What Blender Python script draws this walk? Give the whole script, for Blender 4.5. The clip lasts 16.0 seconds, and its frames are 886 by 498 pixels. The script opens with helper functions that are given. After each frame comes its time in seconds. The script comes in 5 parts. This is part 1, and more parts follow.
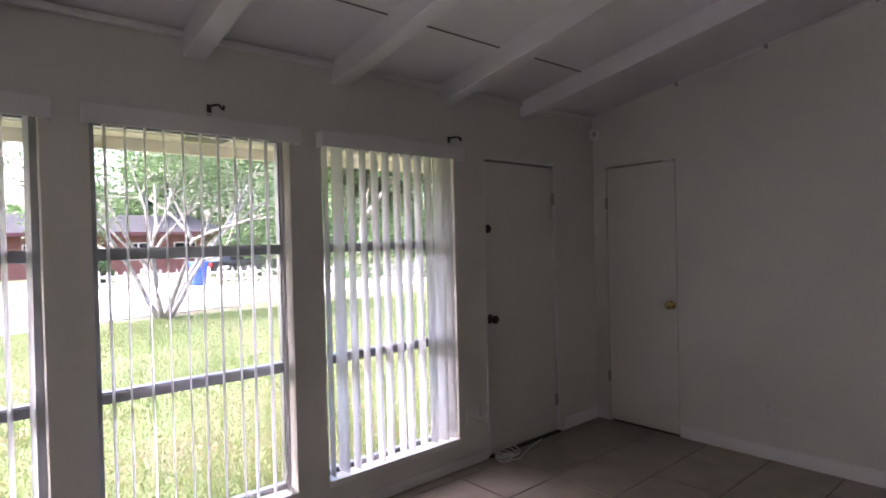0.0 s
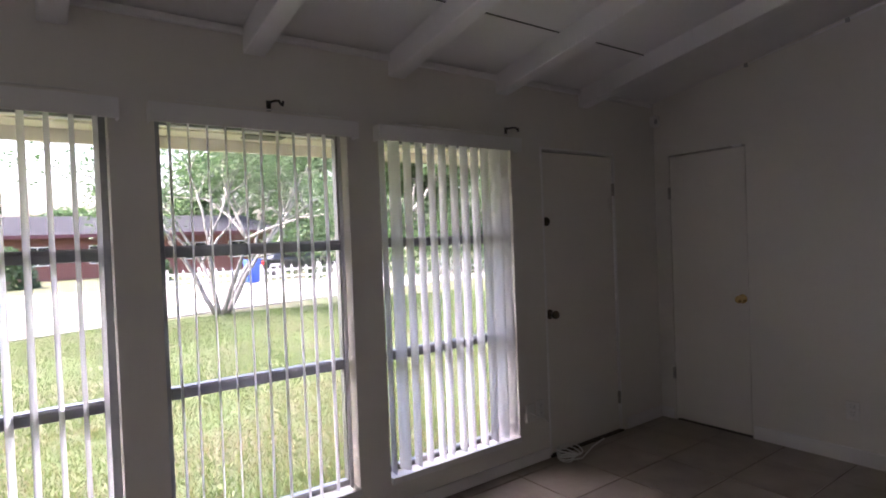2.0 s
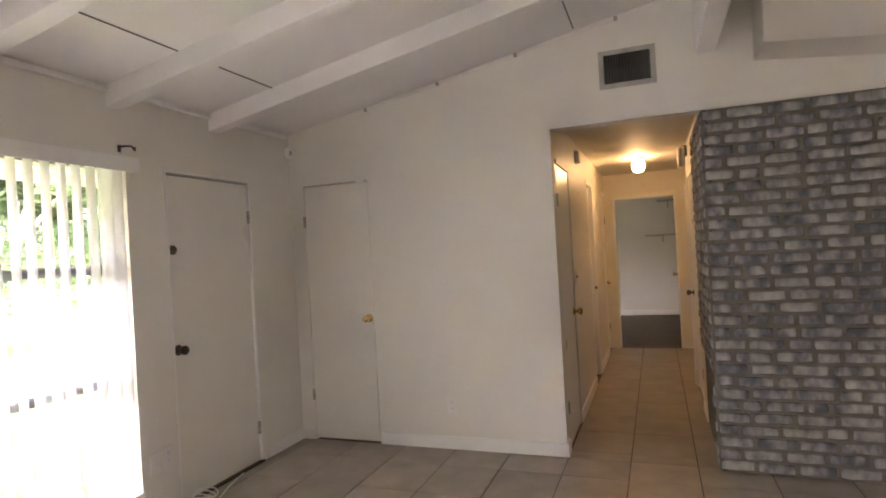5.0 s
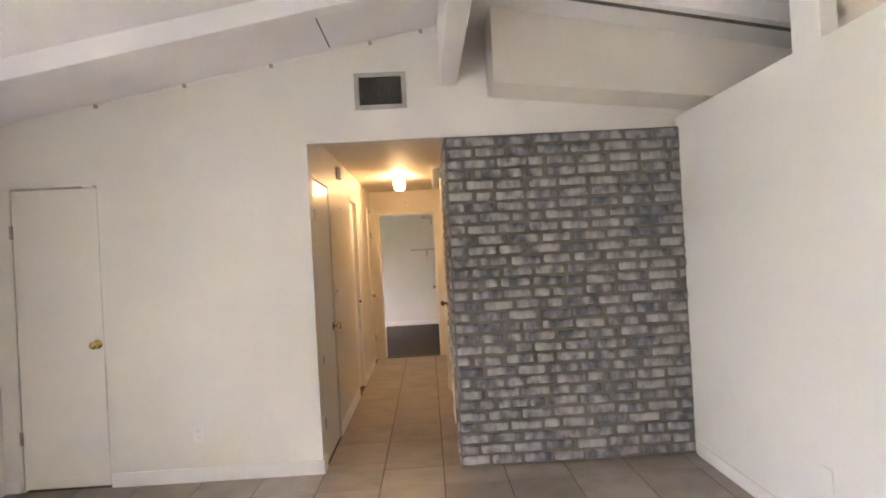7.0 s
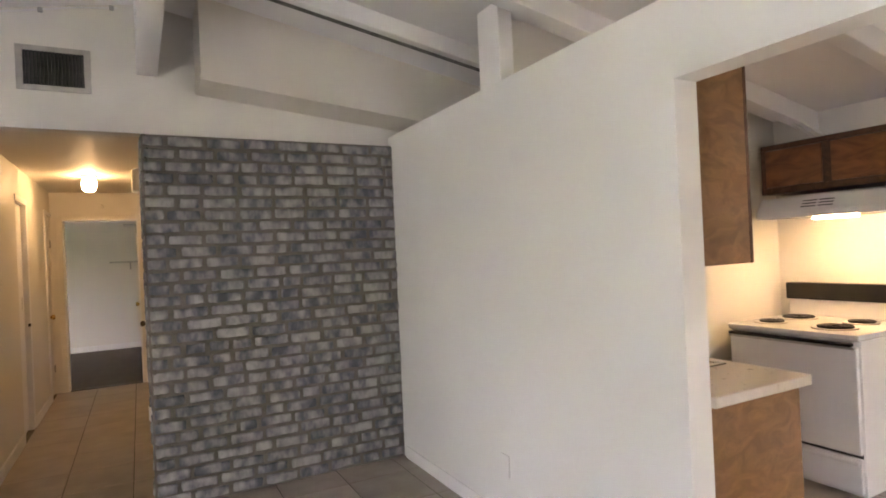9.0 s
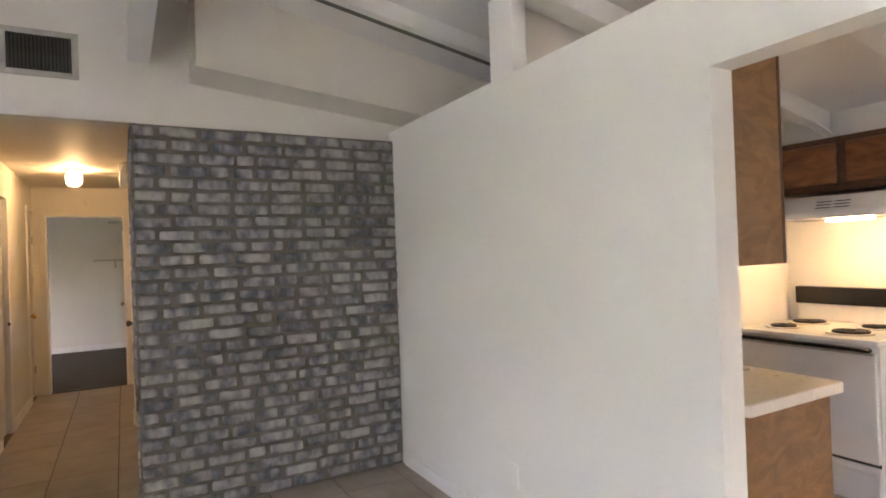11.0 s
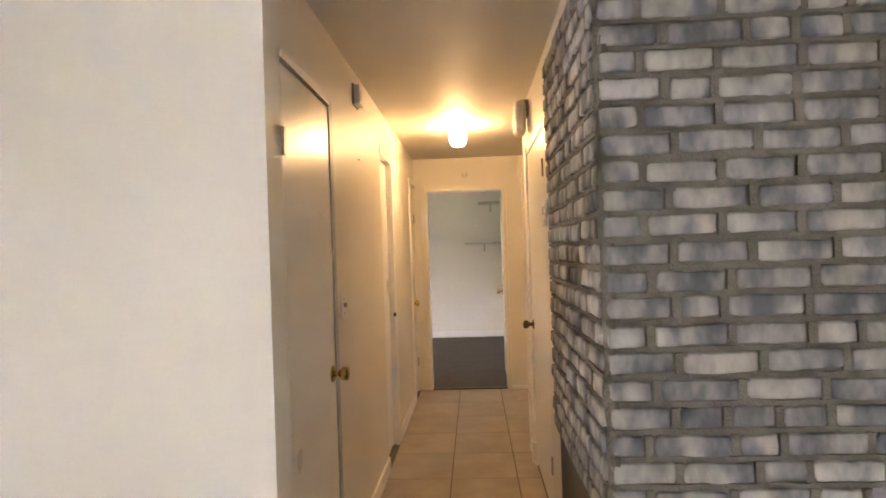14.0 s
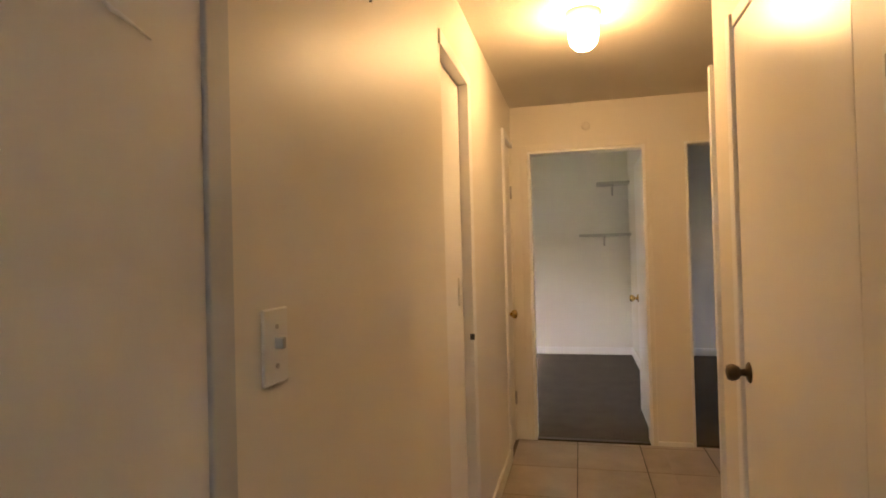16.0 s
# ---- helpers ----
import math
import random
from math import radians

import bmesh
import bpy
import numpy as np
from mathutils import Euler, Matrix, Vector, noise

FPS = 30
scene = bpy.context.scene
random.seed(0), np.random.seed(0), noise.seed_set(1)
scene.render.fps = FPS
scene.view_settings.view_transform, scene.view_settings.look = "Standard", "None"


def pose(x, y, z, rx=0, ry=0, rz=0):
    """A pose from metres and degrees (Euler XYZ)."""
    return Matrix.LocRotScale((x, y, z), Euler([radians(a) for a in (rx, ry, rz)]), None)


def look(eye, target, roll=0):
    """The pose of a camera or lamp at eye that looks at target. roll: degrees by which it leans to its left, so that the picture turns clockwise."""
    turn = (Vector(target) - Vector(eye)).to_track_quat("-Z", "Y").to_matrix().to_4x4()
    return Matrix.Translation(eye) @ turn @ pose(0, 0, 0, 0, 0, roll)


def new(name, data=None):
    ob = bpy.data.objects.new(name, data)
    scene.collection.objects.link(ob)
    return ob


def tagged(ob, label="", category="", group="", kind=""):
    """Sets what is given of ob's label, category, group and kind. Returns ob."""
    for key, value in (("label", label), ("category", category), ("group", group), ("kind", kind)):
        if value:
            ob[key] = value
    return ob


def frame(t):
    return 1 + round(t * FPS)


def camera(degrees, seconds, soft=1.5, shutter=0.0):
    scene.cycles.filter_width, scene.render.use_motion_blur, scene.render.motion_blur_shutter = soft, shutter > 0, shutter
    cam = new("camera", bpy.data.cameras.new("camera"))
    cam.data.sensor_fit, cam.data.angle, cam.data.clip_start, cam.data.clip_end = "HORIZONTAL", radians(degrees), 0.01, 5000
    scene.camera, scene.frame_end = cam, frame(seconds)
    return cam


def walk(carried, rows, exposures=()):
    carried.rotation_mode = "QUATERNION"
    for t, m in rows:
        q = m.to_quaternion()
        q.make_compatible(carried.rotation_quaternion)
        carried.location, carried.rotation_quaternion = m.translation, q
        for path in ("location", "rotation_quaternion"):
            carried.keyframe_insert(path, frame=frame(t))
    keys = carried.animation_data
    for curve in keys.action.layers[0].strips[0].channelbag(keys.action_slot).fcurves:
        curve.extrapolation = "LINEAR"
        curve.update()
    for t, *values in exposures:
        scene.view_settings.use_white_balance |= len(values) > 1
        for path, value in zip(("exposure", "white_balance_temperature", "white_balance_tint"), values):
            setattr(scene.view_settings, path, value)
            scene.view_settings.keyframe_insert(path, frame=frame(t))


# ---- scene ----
cam = camera(75.5, 16.0, soft=1.8)
PATH = [
    (0, (0.605, 0.263, 1.481), (-0.902, 1.577, 1.453), -1.4),
    (0.5, (0.539, 0.251, 1.479), (-1.053, 1.461, 1.450), -1.6),
    (1, (0.484, 0.233, 1.462), (-1.137, 1.403, 1.431), -1.8),
    (1.5, (0.494, 0.232, 1.476), (-1.136, 1.391, 1.435), -1.8),
    (2, (0.500, 0.251, 1.473), (-1.107, 1.441, 1.435), -2.2),
    (2.5, (0.527, 0.280, 1.474), (-1.009, 1.560, 1.436), -2.3),
    (3, (0.549, 0.307, 1.485), (-0.859, 1.727, 1.449), -2.5),
    (3.5, (0.523, 0.305, 1.484), (-0.707, 1.882, 1.458), -3.0),
    (4, (0.556, 0.327, 1.464), (-0.506, 2.022, 1.453), -3.1),
    (6.5, (0.750, 0.360, 1.461), (0.626, 2.356, 1.468), -3.2),
    (7, (0.788, 0.370, 1.470), (0.842, 2.369, 1.478), -3.1),
    (7.5, (0.822, 0.392, 1.474), (1.083, 2.374, 1.482), -3.0),
    (8, (0.849, 0.414, 1.470), (1.338, 2.354, 1.481), -3.0),
    (8.5, (0.900, 0.426, 1.470), (1.606, 2.297, 1.479), -2.9),
    (9, (0.906, 0.427, 1.464), (1.845, 2.193, 1.471), -2.6),
    (11.5, (0.879, 0.714, 1.431), (1.857, 2.459, 1.446), -2.0),
    (12, (0.860, 0.901, 1.408), (1.491, 2.799, 1.421), -1.8),
    (12.5, (0.738, 1.271, 1.420), (1.077, 3.242, 1.427), -2.0),
    (13, (0.712, 1.739, 1.403), (0.836, 3.735, 1.407), -1.5),
    (13.5, (0.658, 2.208, 1.392), (0.656, 4.208, 1.399), -1.9),
    (14, (0.594, 2.663, 1.406), (0.487, 4.660, 1.416), -1.9),
    (14.5, (0.555, 3.135, 1.386), (0.393, 5.128, 1.400), -1.8),
    (15, (0.489, 3.597, 1.346), (0.262, 5.584, 1.368), -2.0),
    (15.5, (0.465, 3.996, 1.322), (0.159, 5.972, 1.344), -1.9),
    (16, (0.461, 4.406, 1.308), (-0.003, 6.351, 1.335), -1.5),
]
EXPOSURES = [(0, 3.95, 6300, 34), (0.45, 3.6, 6350, 34), (2.6, 3.62, 6350, 33), (3.5, 4.3, 6800, 33), (4.2, 4.95, 7300, 32), (6.3, 6.5, 6750, 28), (7.5, 6.4, 6750, 28), (8, 6.2, 6750, 28), (9.2, 5.92, 6750, 27), (11.3, 5.98, 6580, 26), (12, 6.27, 6800, 26), (13, 6.64, 6700, 26), (13.6, 6.68, 6750, 26), (14.5, 6.42, 6950, 26), (15.2, 6.1, 7150, 26), (16, 6.15, 7150, 26)]
walk(cam, [(t, look(eye, target, roll)) for t, eye, target, roll in PATH], EXPOSURES)

# ---- world and lights ----
world = bpy.data.worlds.new("overcast_sky")
scene.world = world
world.use_nodes = True
wn = world.node_tree.nodes
sky = wn.new("ShaderNodeTexSky")
sky.sky_type = "NISHITA"
sky.sun_disc = False
sky.sun_elevation = radians(55)
sky.sun_rotation = radians(200)
sky.air_density, sky.dust_density, sky.ozone_density = 1.0, 8.0, 0.6
wn["Background"].inputs["Strength"].default_value = 0.15
world.node_tree.links.new(sky.outputs["Color"], wn["Background"].inputs["Color"])

sun_data = bpy.data.lights.new("sun", "SUN")
sun_data.energy, sun_data.angle, sun_data.color = 1.05, radians(25), (1.0, 0.96, 0.9)
sun = new("sun", sun_data)
sun.matrix_world = look((-6, -14, 22), (0, 0, 0))

# fill lamps for sky light in two unseen windows added behind the camera
for y_mid in (-2.175, -1.05):
    fill_light = bpy.data.lights.new("window_skylight", "AREA")
    fill_light.shape, fill_light.size, fill_light.size_y = "RECTANGLE", 0.86, 1.8
    fill_light.energy, fill_light.color = 1.1, (0.92, 0.98, 1.0)
    fill_light.spread = radians(130)
    new("window_skylight", fill_light).matrix_world = look((-2.225, y_mid, 1.1), (2.0, y_mid + 0.1, 1.2))
# and a pinkish one in an unseen glazed back door, added to brighten the kitchen
fill_light = bpy.data.lights.new("kitchen_fill", "AREA")
fill_light.shape, fill_light.size, fill_light.size_y = "RECTANGLE", 0.76, 0.78
fill_light.energy, fill_light.color = 0.038, (1.0, 0.70, 0.55)
new("kitchen_fill", fill_light).matrix_world = look((3.75, -3.22, 1.55), (3.75, 2.0, 1.3))


# ---- materials ----
def nodes_of(name):
    m = bpy.data.materials.new(name)
    m.use_nodes = True
    nt = m.node_tree
    return m, nt, nt.nodes["Principled BSDF"]


def paint(name, c1, c2, rough=0.5, scale=3.0, fine=120.0, bump=0.05, metal=0.0, detail=4.0, spread=0.1, dist=0.002):
    """A surface of two close colours: broad stains, fine grain and relief."""
    m, nt, bs = nodes_of(name)
    tc = nt.nodes.new("ShaderNodeTexCoord")
    broad = nt.nodes.new("ShaderNodeTexNoise")
    broad.inputs["Scale"].default_value = scale
    broad.inputs["Detail"].default_value = detail
    ramp = nt.nodes.new("ShaderNodeValToRGB")
    ramp.color_ramp.elements[0].position, ramp.color_ramp.elements[1].position = 0.5 - spread * 2, 0.5 + spread * 2
    ramp.color_ramp.elements[0].color, ramp.color_ramp.elements[1].color = (*c1, 1), (*c2, 1)
    grain = nt.nodes.new("ShaderNodeTexNoise")
    grain.inputs["Scale"].default_value = fine
    grain.inputs["Detail"].default_value = 3
    bp = nt.nodes.new("ShaderNodeBump")
    bp.inputs["Strength"].default_value = min(1, bump * 4)
    bp.inputs["Distance"].default_value = dist
    rr = nt.nodes.new("ShaderNodeMapRange")
    rr.inputs["To Min"].default_value, rr.inputs["To Max"].default_value = max(0.02, rough - 0.08), min(1, rough + 0.08)
    L = nt.links.new
    for n in (broad, grain):
        L(tc.outputs["Object"], n.inputs["Vector"])
    L(broad.outputs["Fac"], ramp.inputs["Fac"])
    L(ramp.outputs["Color"], bs.inputs["Base Color"])
    L(grain.outputs["Fac"], bp.inputs["Height"])
    L(bp.outputs["Normal"], bs.inputs["Normal"])
    L(broad.outputs["Fac"], rr.inputs["Value"])
    L(rr.outputs["Result"], bs.inputs["Roughness"])
    bs.inputs["Metallic"].default_value = metal
    return m


def glow(name, colour, strength):
    m, nt, bs = nodes_of(name)
    bs.inputs["Base Color"].default_value = (*colour, 1)
    bs.inputs["Emission Color"].default_value = (*colour, 1)
    bs.inputs["Emission Strength"].default_value = strength
    return m


def wood(name, c1, c2, rough=0.35, axis_scale=(9, 9, 1.6), rings=3.0):
    """Stained plywood with drawn-out figure."""
    m, nt, bs = nodes_of(name)
    tc = nt.nodes.new("ShaderNodeTexCoord")
    mp = nt.nodes.new("ShaderNodeMapping")
    mp.inputs["Scale"].default_value = axis_scale
    n1 = nt.nodes.new("ShaderNodeTexNoise")
    n1.inputs["Scale"].default_value, n1.inputs["Detail"].default_value, n1.inputs["Distortion"].default_value = rings, 6, 1.5
    n2 = nt.nodes.new("ShaderNodeTexNoise")
    n2.inputs["Scale"].default_value, n2.inputs["Detail"].default_value = 1.3, 2
    ramp = nt.nodes.new("ShaderNodeValToRGB")
    ramp.color_ramp.elements[0].position, ramp.color_ramp.elements[1].position = 0.35, 0.65
    ramp.color_ramp.elements[0].color, ramp.color_ramp.elements[1].color = (*c1, 1), (*c2, 1)
    mix = nt.nodes.new("ShaderNodeMix")
    mix.data_type, mix.blend_type = "RGBA", "MULTIPLY"
    mix.inputs["Factor"].default_value = 0.35
    bp = nt.nodes.new("ShaderNodeBump")
    bp.inputs["Strength"].default_value, bp.inputs["Distance"].default_value = 0.15, 0.001
    L = nt.links.new
    L(tc.outputs["Object"], mp.inputs["Vector"])
    L(mp.outputs["Vector"], n1.inputs["Vector"])
    L(tc.outputs["Object"], n2.inputs["Vector"])
    L(n1.outputs["Fac"], ramp.inputs["Fac"])
    L(ramp.outputs["Color"], mix.inputs["A"])
    L(n2.outputs["Fac"], mix.inputs["B"])
    L(mix.outputs["Result"], bs.inputs["Base Color"])
    L(n1.outputs["Fac"], bp.inputs["Height"])
    L(bp.outputs["Normal"], bs.inputs["Normal"])
    bs.inputs["Roughness"].default_value = rough
    return m


def varied(name, stops, scale, rough, bump, stretch=(1, 1, 1), rnd=0.25, fine=90.0, dist=0.004, spec=0.5, speck=0.22, detail=3.0):
    """Pieces that differ from one another: blotches shifted and tinted per object."""
    m, nt, bs = nodes_of(name)
    tc = nt.nodes.new("ShaderNodeTexCoord")
    info = nt.nodes.new("ShaderNodeObjectInfo")
    mp = nt.nodes.new("ShaderNodeMapping")
    mp.inputs["Scale"].default_value = stretch
    shift = nt.nodes.new("ShaderNodeVectorMath")
    shift.operation = "SCALE"
    shift.inputs[0].default_value = (37.0, 91.0, 53.0)
    add = nt.nodes.new("ShaderNodeVectorMath")
    n1 = nt.nodes.new("ShaderNodeTexNoise")
    n1.inputs["Scale"].default_value, n1.inputs["Detail"].default_value = scale, detail
    n2 = nt.nodes.new("ShaderNodeTexNoise")
    n2.inputs["Scale"].default_value, n2.inputs["Detail"].default_value = fine, 4
    mul = nt.nodes.new("ShaderNodeMath")
    mul.operation = "MULTIPLY_ADD"
    mul.inputs[1].default_value, mul.inputs[2].default_value = rnd, -rnd / 2
    plus = nt.nodes.new("ShaderNodeMath")
    fin = nt.nodes.new("ShaderNodeMath")
    fin.operation = "MULTIPLY_ADD"
    fin.inputs[1].default_value = speck
    ramp = nt.nodes.new("ShaderNodeValToRGB")
    cr = ramp.color_ramp
    while len(cr.elements) < len(stops):
        cr.elements.new(0.5)
    for e, (p, c) in zip(cr.elements, stops):
        e.position, e.color = p, (*c, 1)
    bp = nt.nodes.new("ShaderNodeBump")
    bp.inputs["Strength"].default_value, bp.inputs["Distance"].default_value = bump, dist
    L = nt.links.new
    L(tc.outputs["Object"], mp.inputs["Vector"])
    L(info.outputs["Random"], shift.inputs["Scale"])
    L(mp.outputs["Vector"], add.inputs[0])
    L(shift.outputs["Vector"], add.inputs[1])
    L(add.outputs["Vector"], n1.inputs["Vector"])
    L(add.outputs["Vector"], n2.inputs["Vector"])
    L(info.outputs["Random"], mul.inputs[0])
    L(n1.outputs["Fac"], plus.inputs[0])
    L(mul.outputs["Value"], plus.inputs[1])
    L(n2.outputs["Fac"], fin.inputs[0])
    sub = nt.nodes.new("ShaderNodeMath")
    sub.operation = "SUBTRACT"
    sub.inputs[1].default_value = speck / 2
    L(plus.outputs["Value"], sub.inputs[0])
    L(sub.outputs["Value"], fin.inputs[2])
    L(fin.outputs["Value"], ramp.inputs["Fac"])
    L(ramp.outputs["Color"], bs.inputs["Base Color"])
    L(n2.outputs["Fac"], bp.inputs["Height"])
    L(bp.outputs["Normal"], bs.inputs["Normal"])
    bs.inputs["Roughness"].default_value = rough
    bs.inputs["Specular IOR Level"].default_value = spec
    return m


# wall paint whitened and cooled: the partition's window light is in the colour
LITWALL = paint("daylit_partition_paint", (0.79, 0.785, 0.75), (0.825, 0.82, 0.785), 0.5, 1.1, 260, 0.04, dist=0.0012)
WALL = paint("wall_paint", (0.745, 0.72, 0.655), (0.78, 0.755, 0.69), 0.55, 1.1, 260, 0.04, dist=0.0012)
HALLWALL = paint("hall_paint", (0.72, 0.68, 0.60), (0.77, 0.73, 0.65), 0.45, 1.3, 240, 0.05, dist=0.0012)
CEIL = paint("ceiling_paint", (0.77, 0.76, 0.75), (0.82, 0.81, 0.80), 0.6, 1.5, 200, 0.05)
TRIM = paint("trim_paint", (0.80, 0.79, 0.765), (0.85, 0.84, 0.82), 0.35, 2.5, 90, 0.03)
DOORP = paint("door_paint", (0.75, 0.72, 0.655), (0.79, 0.76, 0.695), 0.3, 1.2, 60, 0.03)
JAMBSHADE = paint("shaded_jamb_grey", (0.46, 0.475, 0.48), (0.55, 0.56, 0.56), 0.45, 6, 90, 0.05)
SLAT = paint("blind_vinyl", (0.84, 0.845, 0.87), (0.88, 0.885, 0.905), 0.4, 5, 90, 0.02)
ALU = paint("window_aluminium", (0.30, 0.31, 0.33), (0.42, 0.43, 0.45), 0.42, 9, 150, 0.05, metal=0.7)
BRASS = paint("polished_brass", (0.62, 0.43, 0.16), (0.74, 0.54, 0.24), 0.2, 20, 300, 0.02, metal=1.0)
BRONZE = paint("aged_bronze", (0.05, 0.04, 0.03), (0.12, 0.09, 0.06), 0.4, 25, 200, 0.05, metal=0.8)
DARKMETAL = paint("dark_metal", (0.03, 0.03, 0.03), (0.06, 0.055, 0.05), 0.45, 25, 200, 0.05, metal=0.5)
STEEL = paint("hinge_steel", (0.35, 0.33, 0.30), (0.5, 0.48, 0.44), 0.35, 25, 200, 0.05, metal=0.9)
PLAST = paint("white_plastic", (0.74, 0.73, 0.69), (0.80, 0.79, 0.75), 0.35, 8, 200, 0.02)
# near-black that stands in for the darkness inside gaps and holes
GAPSHADE = paint("gap_shade_black", (0.02, 0.02, 0.02), (0.04, 0.04, 0.04), 0.6, 20, 200, 0.02)
GREYPL = paint("grey_plastic", (0.35, 0.35, 0.34), (0.42, 0.42, 0.41), 0.5, 20, 200, 0.02)
GROUT = paint("grout", (0.10, 0.085, 0.07), (0.17, 0.14, 0.12), 0.9, 5, 300, 0.2)
TILE = varied("ceramic_tile", [(0.25, (0.29, 0.24, 0.19)), (0.5, (0.35, 0.295, 0.24)), (0.75, (0.41, 0.35, 0.29))], 5.0, 0.35, 0.08, rnd=0.18, fine=60, dist=0.001)
BRICK = varied("whitewashed_brick", [(0.32, (0.13, 0.138, 0.155)), (0.42, (0.20, 0.205, 0.215)), (0.51, (0.295, 0.29, 0.28)), (0.66, (0.42, 0.405, 0.38))], 12.0, 0.78, 0.5, stretch=(1.15, 1.0, 0.6), rnd=0.10, speck=0.10, detail=2.6, fine=70, dist=0.004, spec=0.1)
MORTAR = paint("grey_mortar", (0.14, 0.128, 0.111), (0.215, 0.198, 0.173), 0.88, 11, 110, 0.35, dist=0.007)
CARPET = paint("brown_carpet", (0.066, 0.049, 0.027), (0.092, 0.072, 0.042), 0.95, 5, 420, 0.5, dist=0.006)
PLY = wood("stained_plywood", (0.22, 0.112, 0.045), (0.34, 0.18, 0.075), 0.38, (5, 5, 9), 1.6)
CABWOOD = wood("cabinet_veneer", (0.16, 0.055, 0.02), (0.30, 0.12, 0.045), 0.35, (6, 2, 6), 2.0)
CABDARK = wood("cabinet_frame_wood", (0.07, 0.028, 0.012), (0.13, 0.055, 0.024), 0.4, (3, 6, 6), 3.0)
LAMIN = paint("cream_laminate", (0.61, 0.55, 0.48), (0.64, 0.58, 0.51), 0.3, 40, 350, 0.03)
ENAMEL = paint("white_enamel", (0.68, 0.67, 0.66), (0.73, 0.72, 0.71), 0.22, 3, 60, 0.01)
BLACKGL = paint("black_glass", (0.004, 0.004, 0.005), (0.008, 0.008, 0.009), 0.2, 8, 60, 0.01)
COIL = paint("burner_coil", (0.012, 0.012, 0.012), (0.03, 0.028, 0.026), 0.5, 30, 200, 0.1, metal=0.4)
VENTD = paint("dusty_vent_metal", (0.06, 0.06, 0.056), (0.11, 0.11, 0.10), 0.6, 12, 200, 0.1)
VENTF = paint("vent_frame_paint", (0.40, 0.38, 0.34), (0.52, 0.50, 0.46), 0.5, 12, 200, 0.06)
BULB = glow("lit_glass_globe", (1.0, 0.66, 0.285), 1.85)
HOODL = glow("lit_hood_lens", (1.0, 0.68, 0.30), 1.6)


def glass_material():
    m, nt, bs = nodes_of("window_glass")
    nt.nodes.remove(bs)
    out = nt.nodes["Material Output"]
    tr = nt.nodes.new("ShaderNodeBsdfTransparent")
    tr.inputs["Color"].default_value = (0.93, 0.95, 0.94, 1)
    gl = nt.nodes.new("ShaderNodeBsdfGlossy")
    gl.inputs["Roughness"].default_value = 0.02
    mix = nt.nodes.new("ShaderNodeMixShader")
    mix.inputs["Fac"].default_value = 0.045
    nt.links.new(tr.outputs["BSDF"], mix.inputs[1])
    nt.links.new(gl.outputs["BSDF"], mix.inputs[2])
    nt.links.new(mix.outputs["Shader"], out.inputs["Surface"])
    return m


GLASS = glass_material()
nt = SLAT.node_tree
tl = nt.nodes.new("ShaderNodeBsdfTranslucent")
tl.inputs["Color"].default_value = (0.95, 0.955, 0.98, 1)
mx = nt.nodes.new("ShaderNodeMixShader")
mx.inputs["Fac"].default_value = 0.62
nt.links.new(nt.nodes["Principled BSDF"].outputs["BSDF"], mx.inputs[1])
nt.links.new(tl.outputs["BSDF"], mx.inputs[2])
nt.links.new(mx.outputs["Shader"], nt.nodes["Material Output"].inputs["Surface"])


# ---- building helpers ----
def bx(bm, x0, x1, y0, y1, z0, z1):
    """Adds a box to bm; returns its faces."""
    vs = [bm.verts.new((x, y, z)) for z in (z0, z1) for y in (y0, y1) for x in (x0, x1)]
    idx = ((0, 2, 3, 1), (4, 5, 7, 6), (0, 1, 5, 4), (2, 6, 7, 3), (0, 4, 6, 2), (1, 3, 7, 5))
    return [bm.faces.new([vs[i] for i in f]) for f in idx]


def boxes(*rows, bevel=0.0, seg=2):
    bm = bmesh.new()
    for r in rows:
        bx(bm, *r)
    if bevel:
        bmesh.ops.bevel(bm, geom=bm.edges[:], offset=bevel, segments=seg, affect="EDGES", profile=0.5)
    return bm


def lathe(bm, profile, centre, axis="z", n=24):
    """Turns (radius, height) pairs about an axis through centre."""
    rings = []
    for r, h in profile:
        ring = []
        for i in range(n):
            a = 2 * math.pi * i / n
            c, s = r * math.cos(a), r * math.sin(a)
            p = {"z": (c, s, h), "x": (h, c, s), "y": (c, h, s), "-y": (c, -h, s), "-x": (-h, c, s)}[axis]
            ring.append(bm.verts.new(Vector(centre) + Vector(p)))
        rings.append(ring)
    for a, b in zip(rings, rings[1:]):
        for i in range(n):
            bm.faces.new((a[i], a[(i + 1) % n], b[(i + 1) % n], b[i]))
    bm.faces.new(rings[0])
    bm.faces.new(rings[-1])
    bmesh.ops.recalc_face_normals(bm, faces=bm.faces[:])
    return bm


def tube(bm, pts, radii, n=8):
    """A round bar through points, with a radius at each."""
    rings = []
    pts = [Vector(p) for p in pts]
    for i, p in enumerate(pts):
        d = (pts[min(i + 1, len(pts) - 1)] - pts[max(i - 1, 0)]).normalized()
        u = d.cross(Vector((0, 0, 1)) if abs(d.z) < 0.9 else Vector((1, 0, 0))).normalized()
        v = d.cross(u)
        r = radii[i] if isinstance(radii, (list, tuple)) else radii
        rings.append([bm.verts.new(p + r * (math.cos(2 * math.pi * k / n) * u + math.sin(2 * math.pi * k / n) * v)) for k in range(n)])
    for a, b in zip(rings, rings[1:]):
        for k in range(n):
            bm.faces.new((a[k], a[(k + 1) % n], b[(k + 1) % n], b[k]))
    bm.faces.new(rings[0])
    bm.faces.new(rings[-1])
    return bm


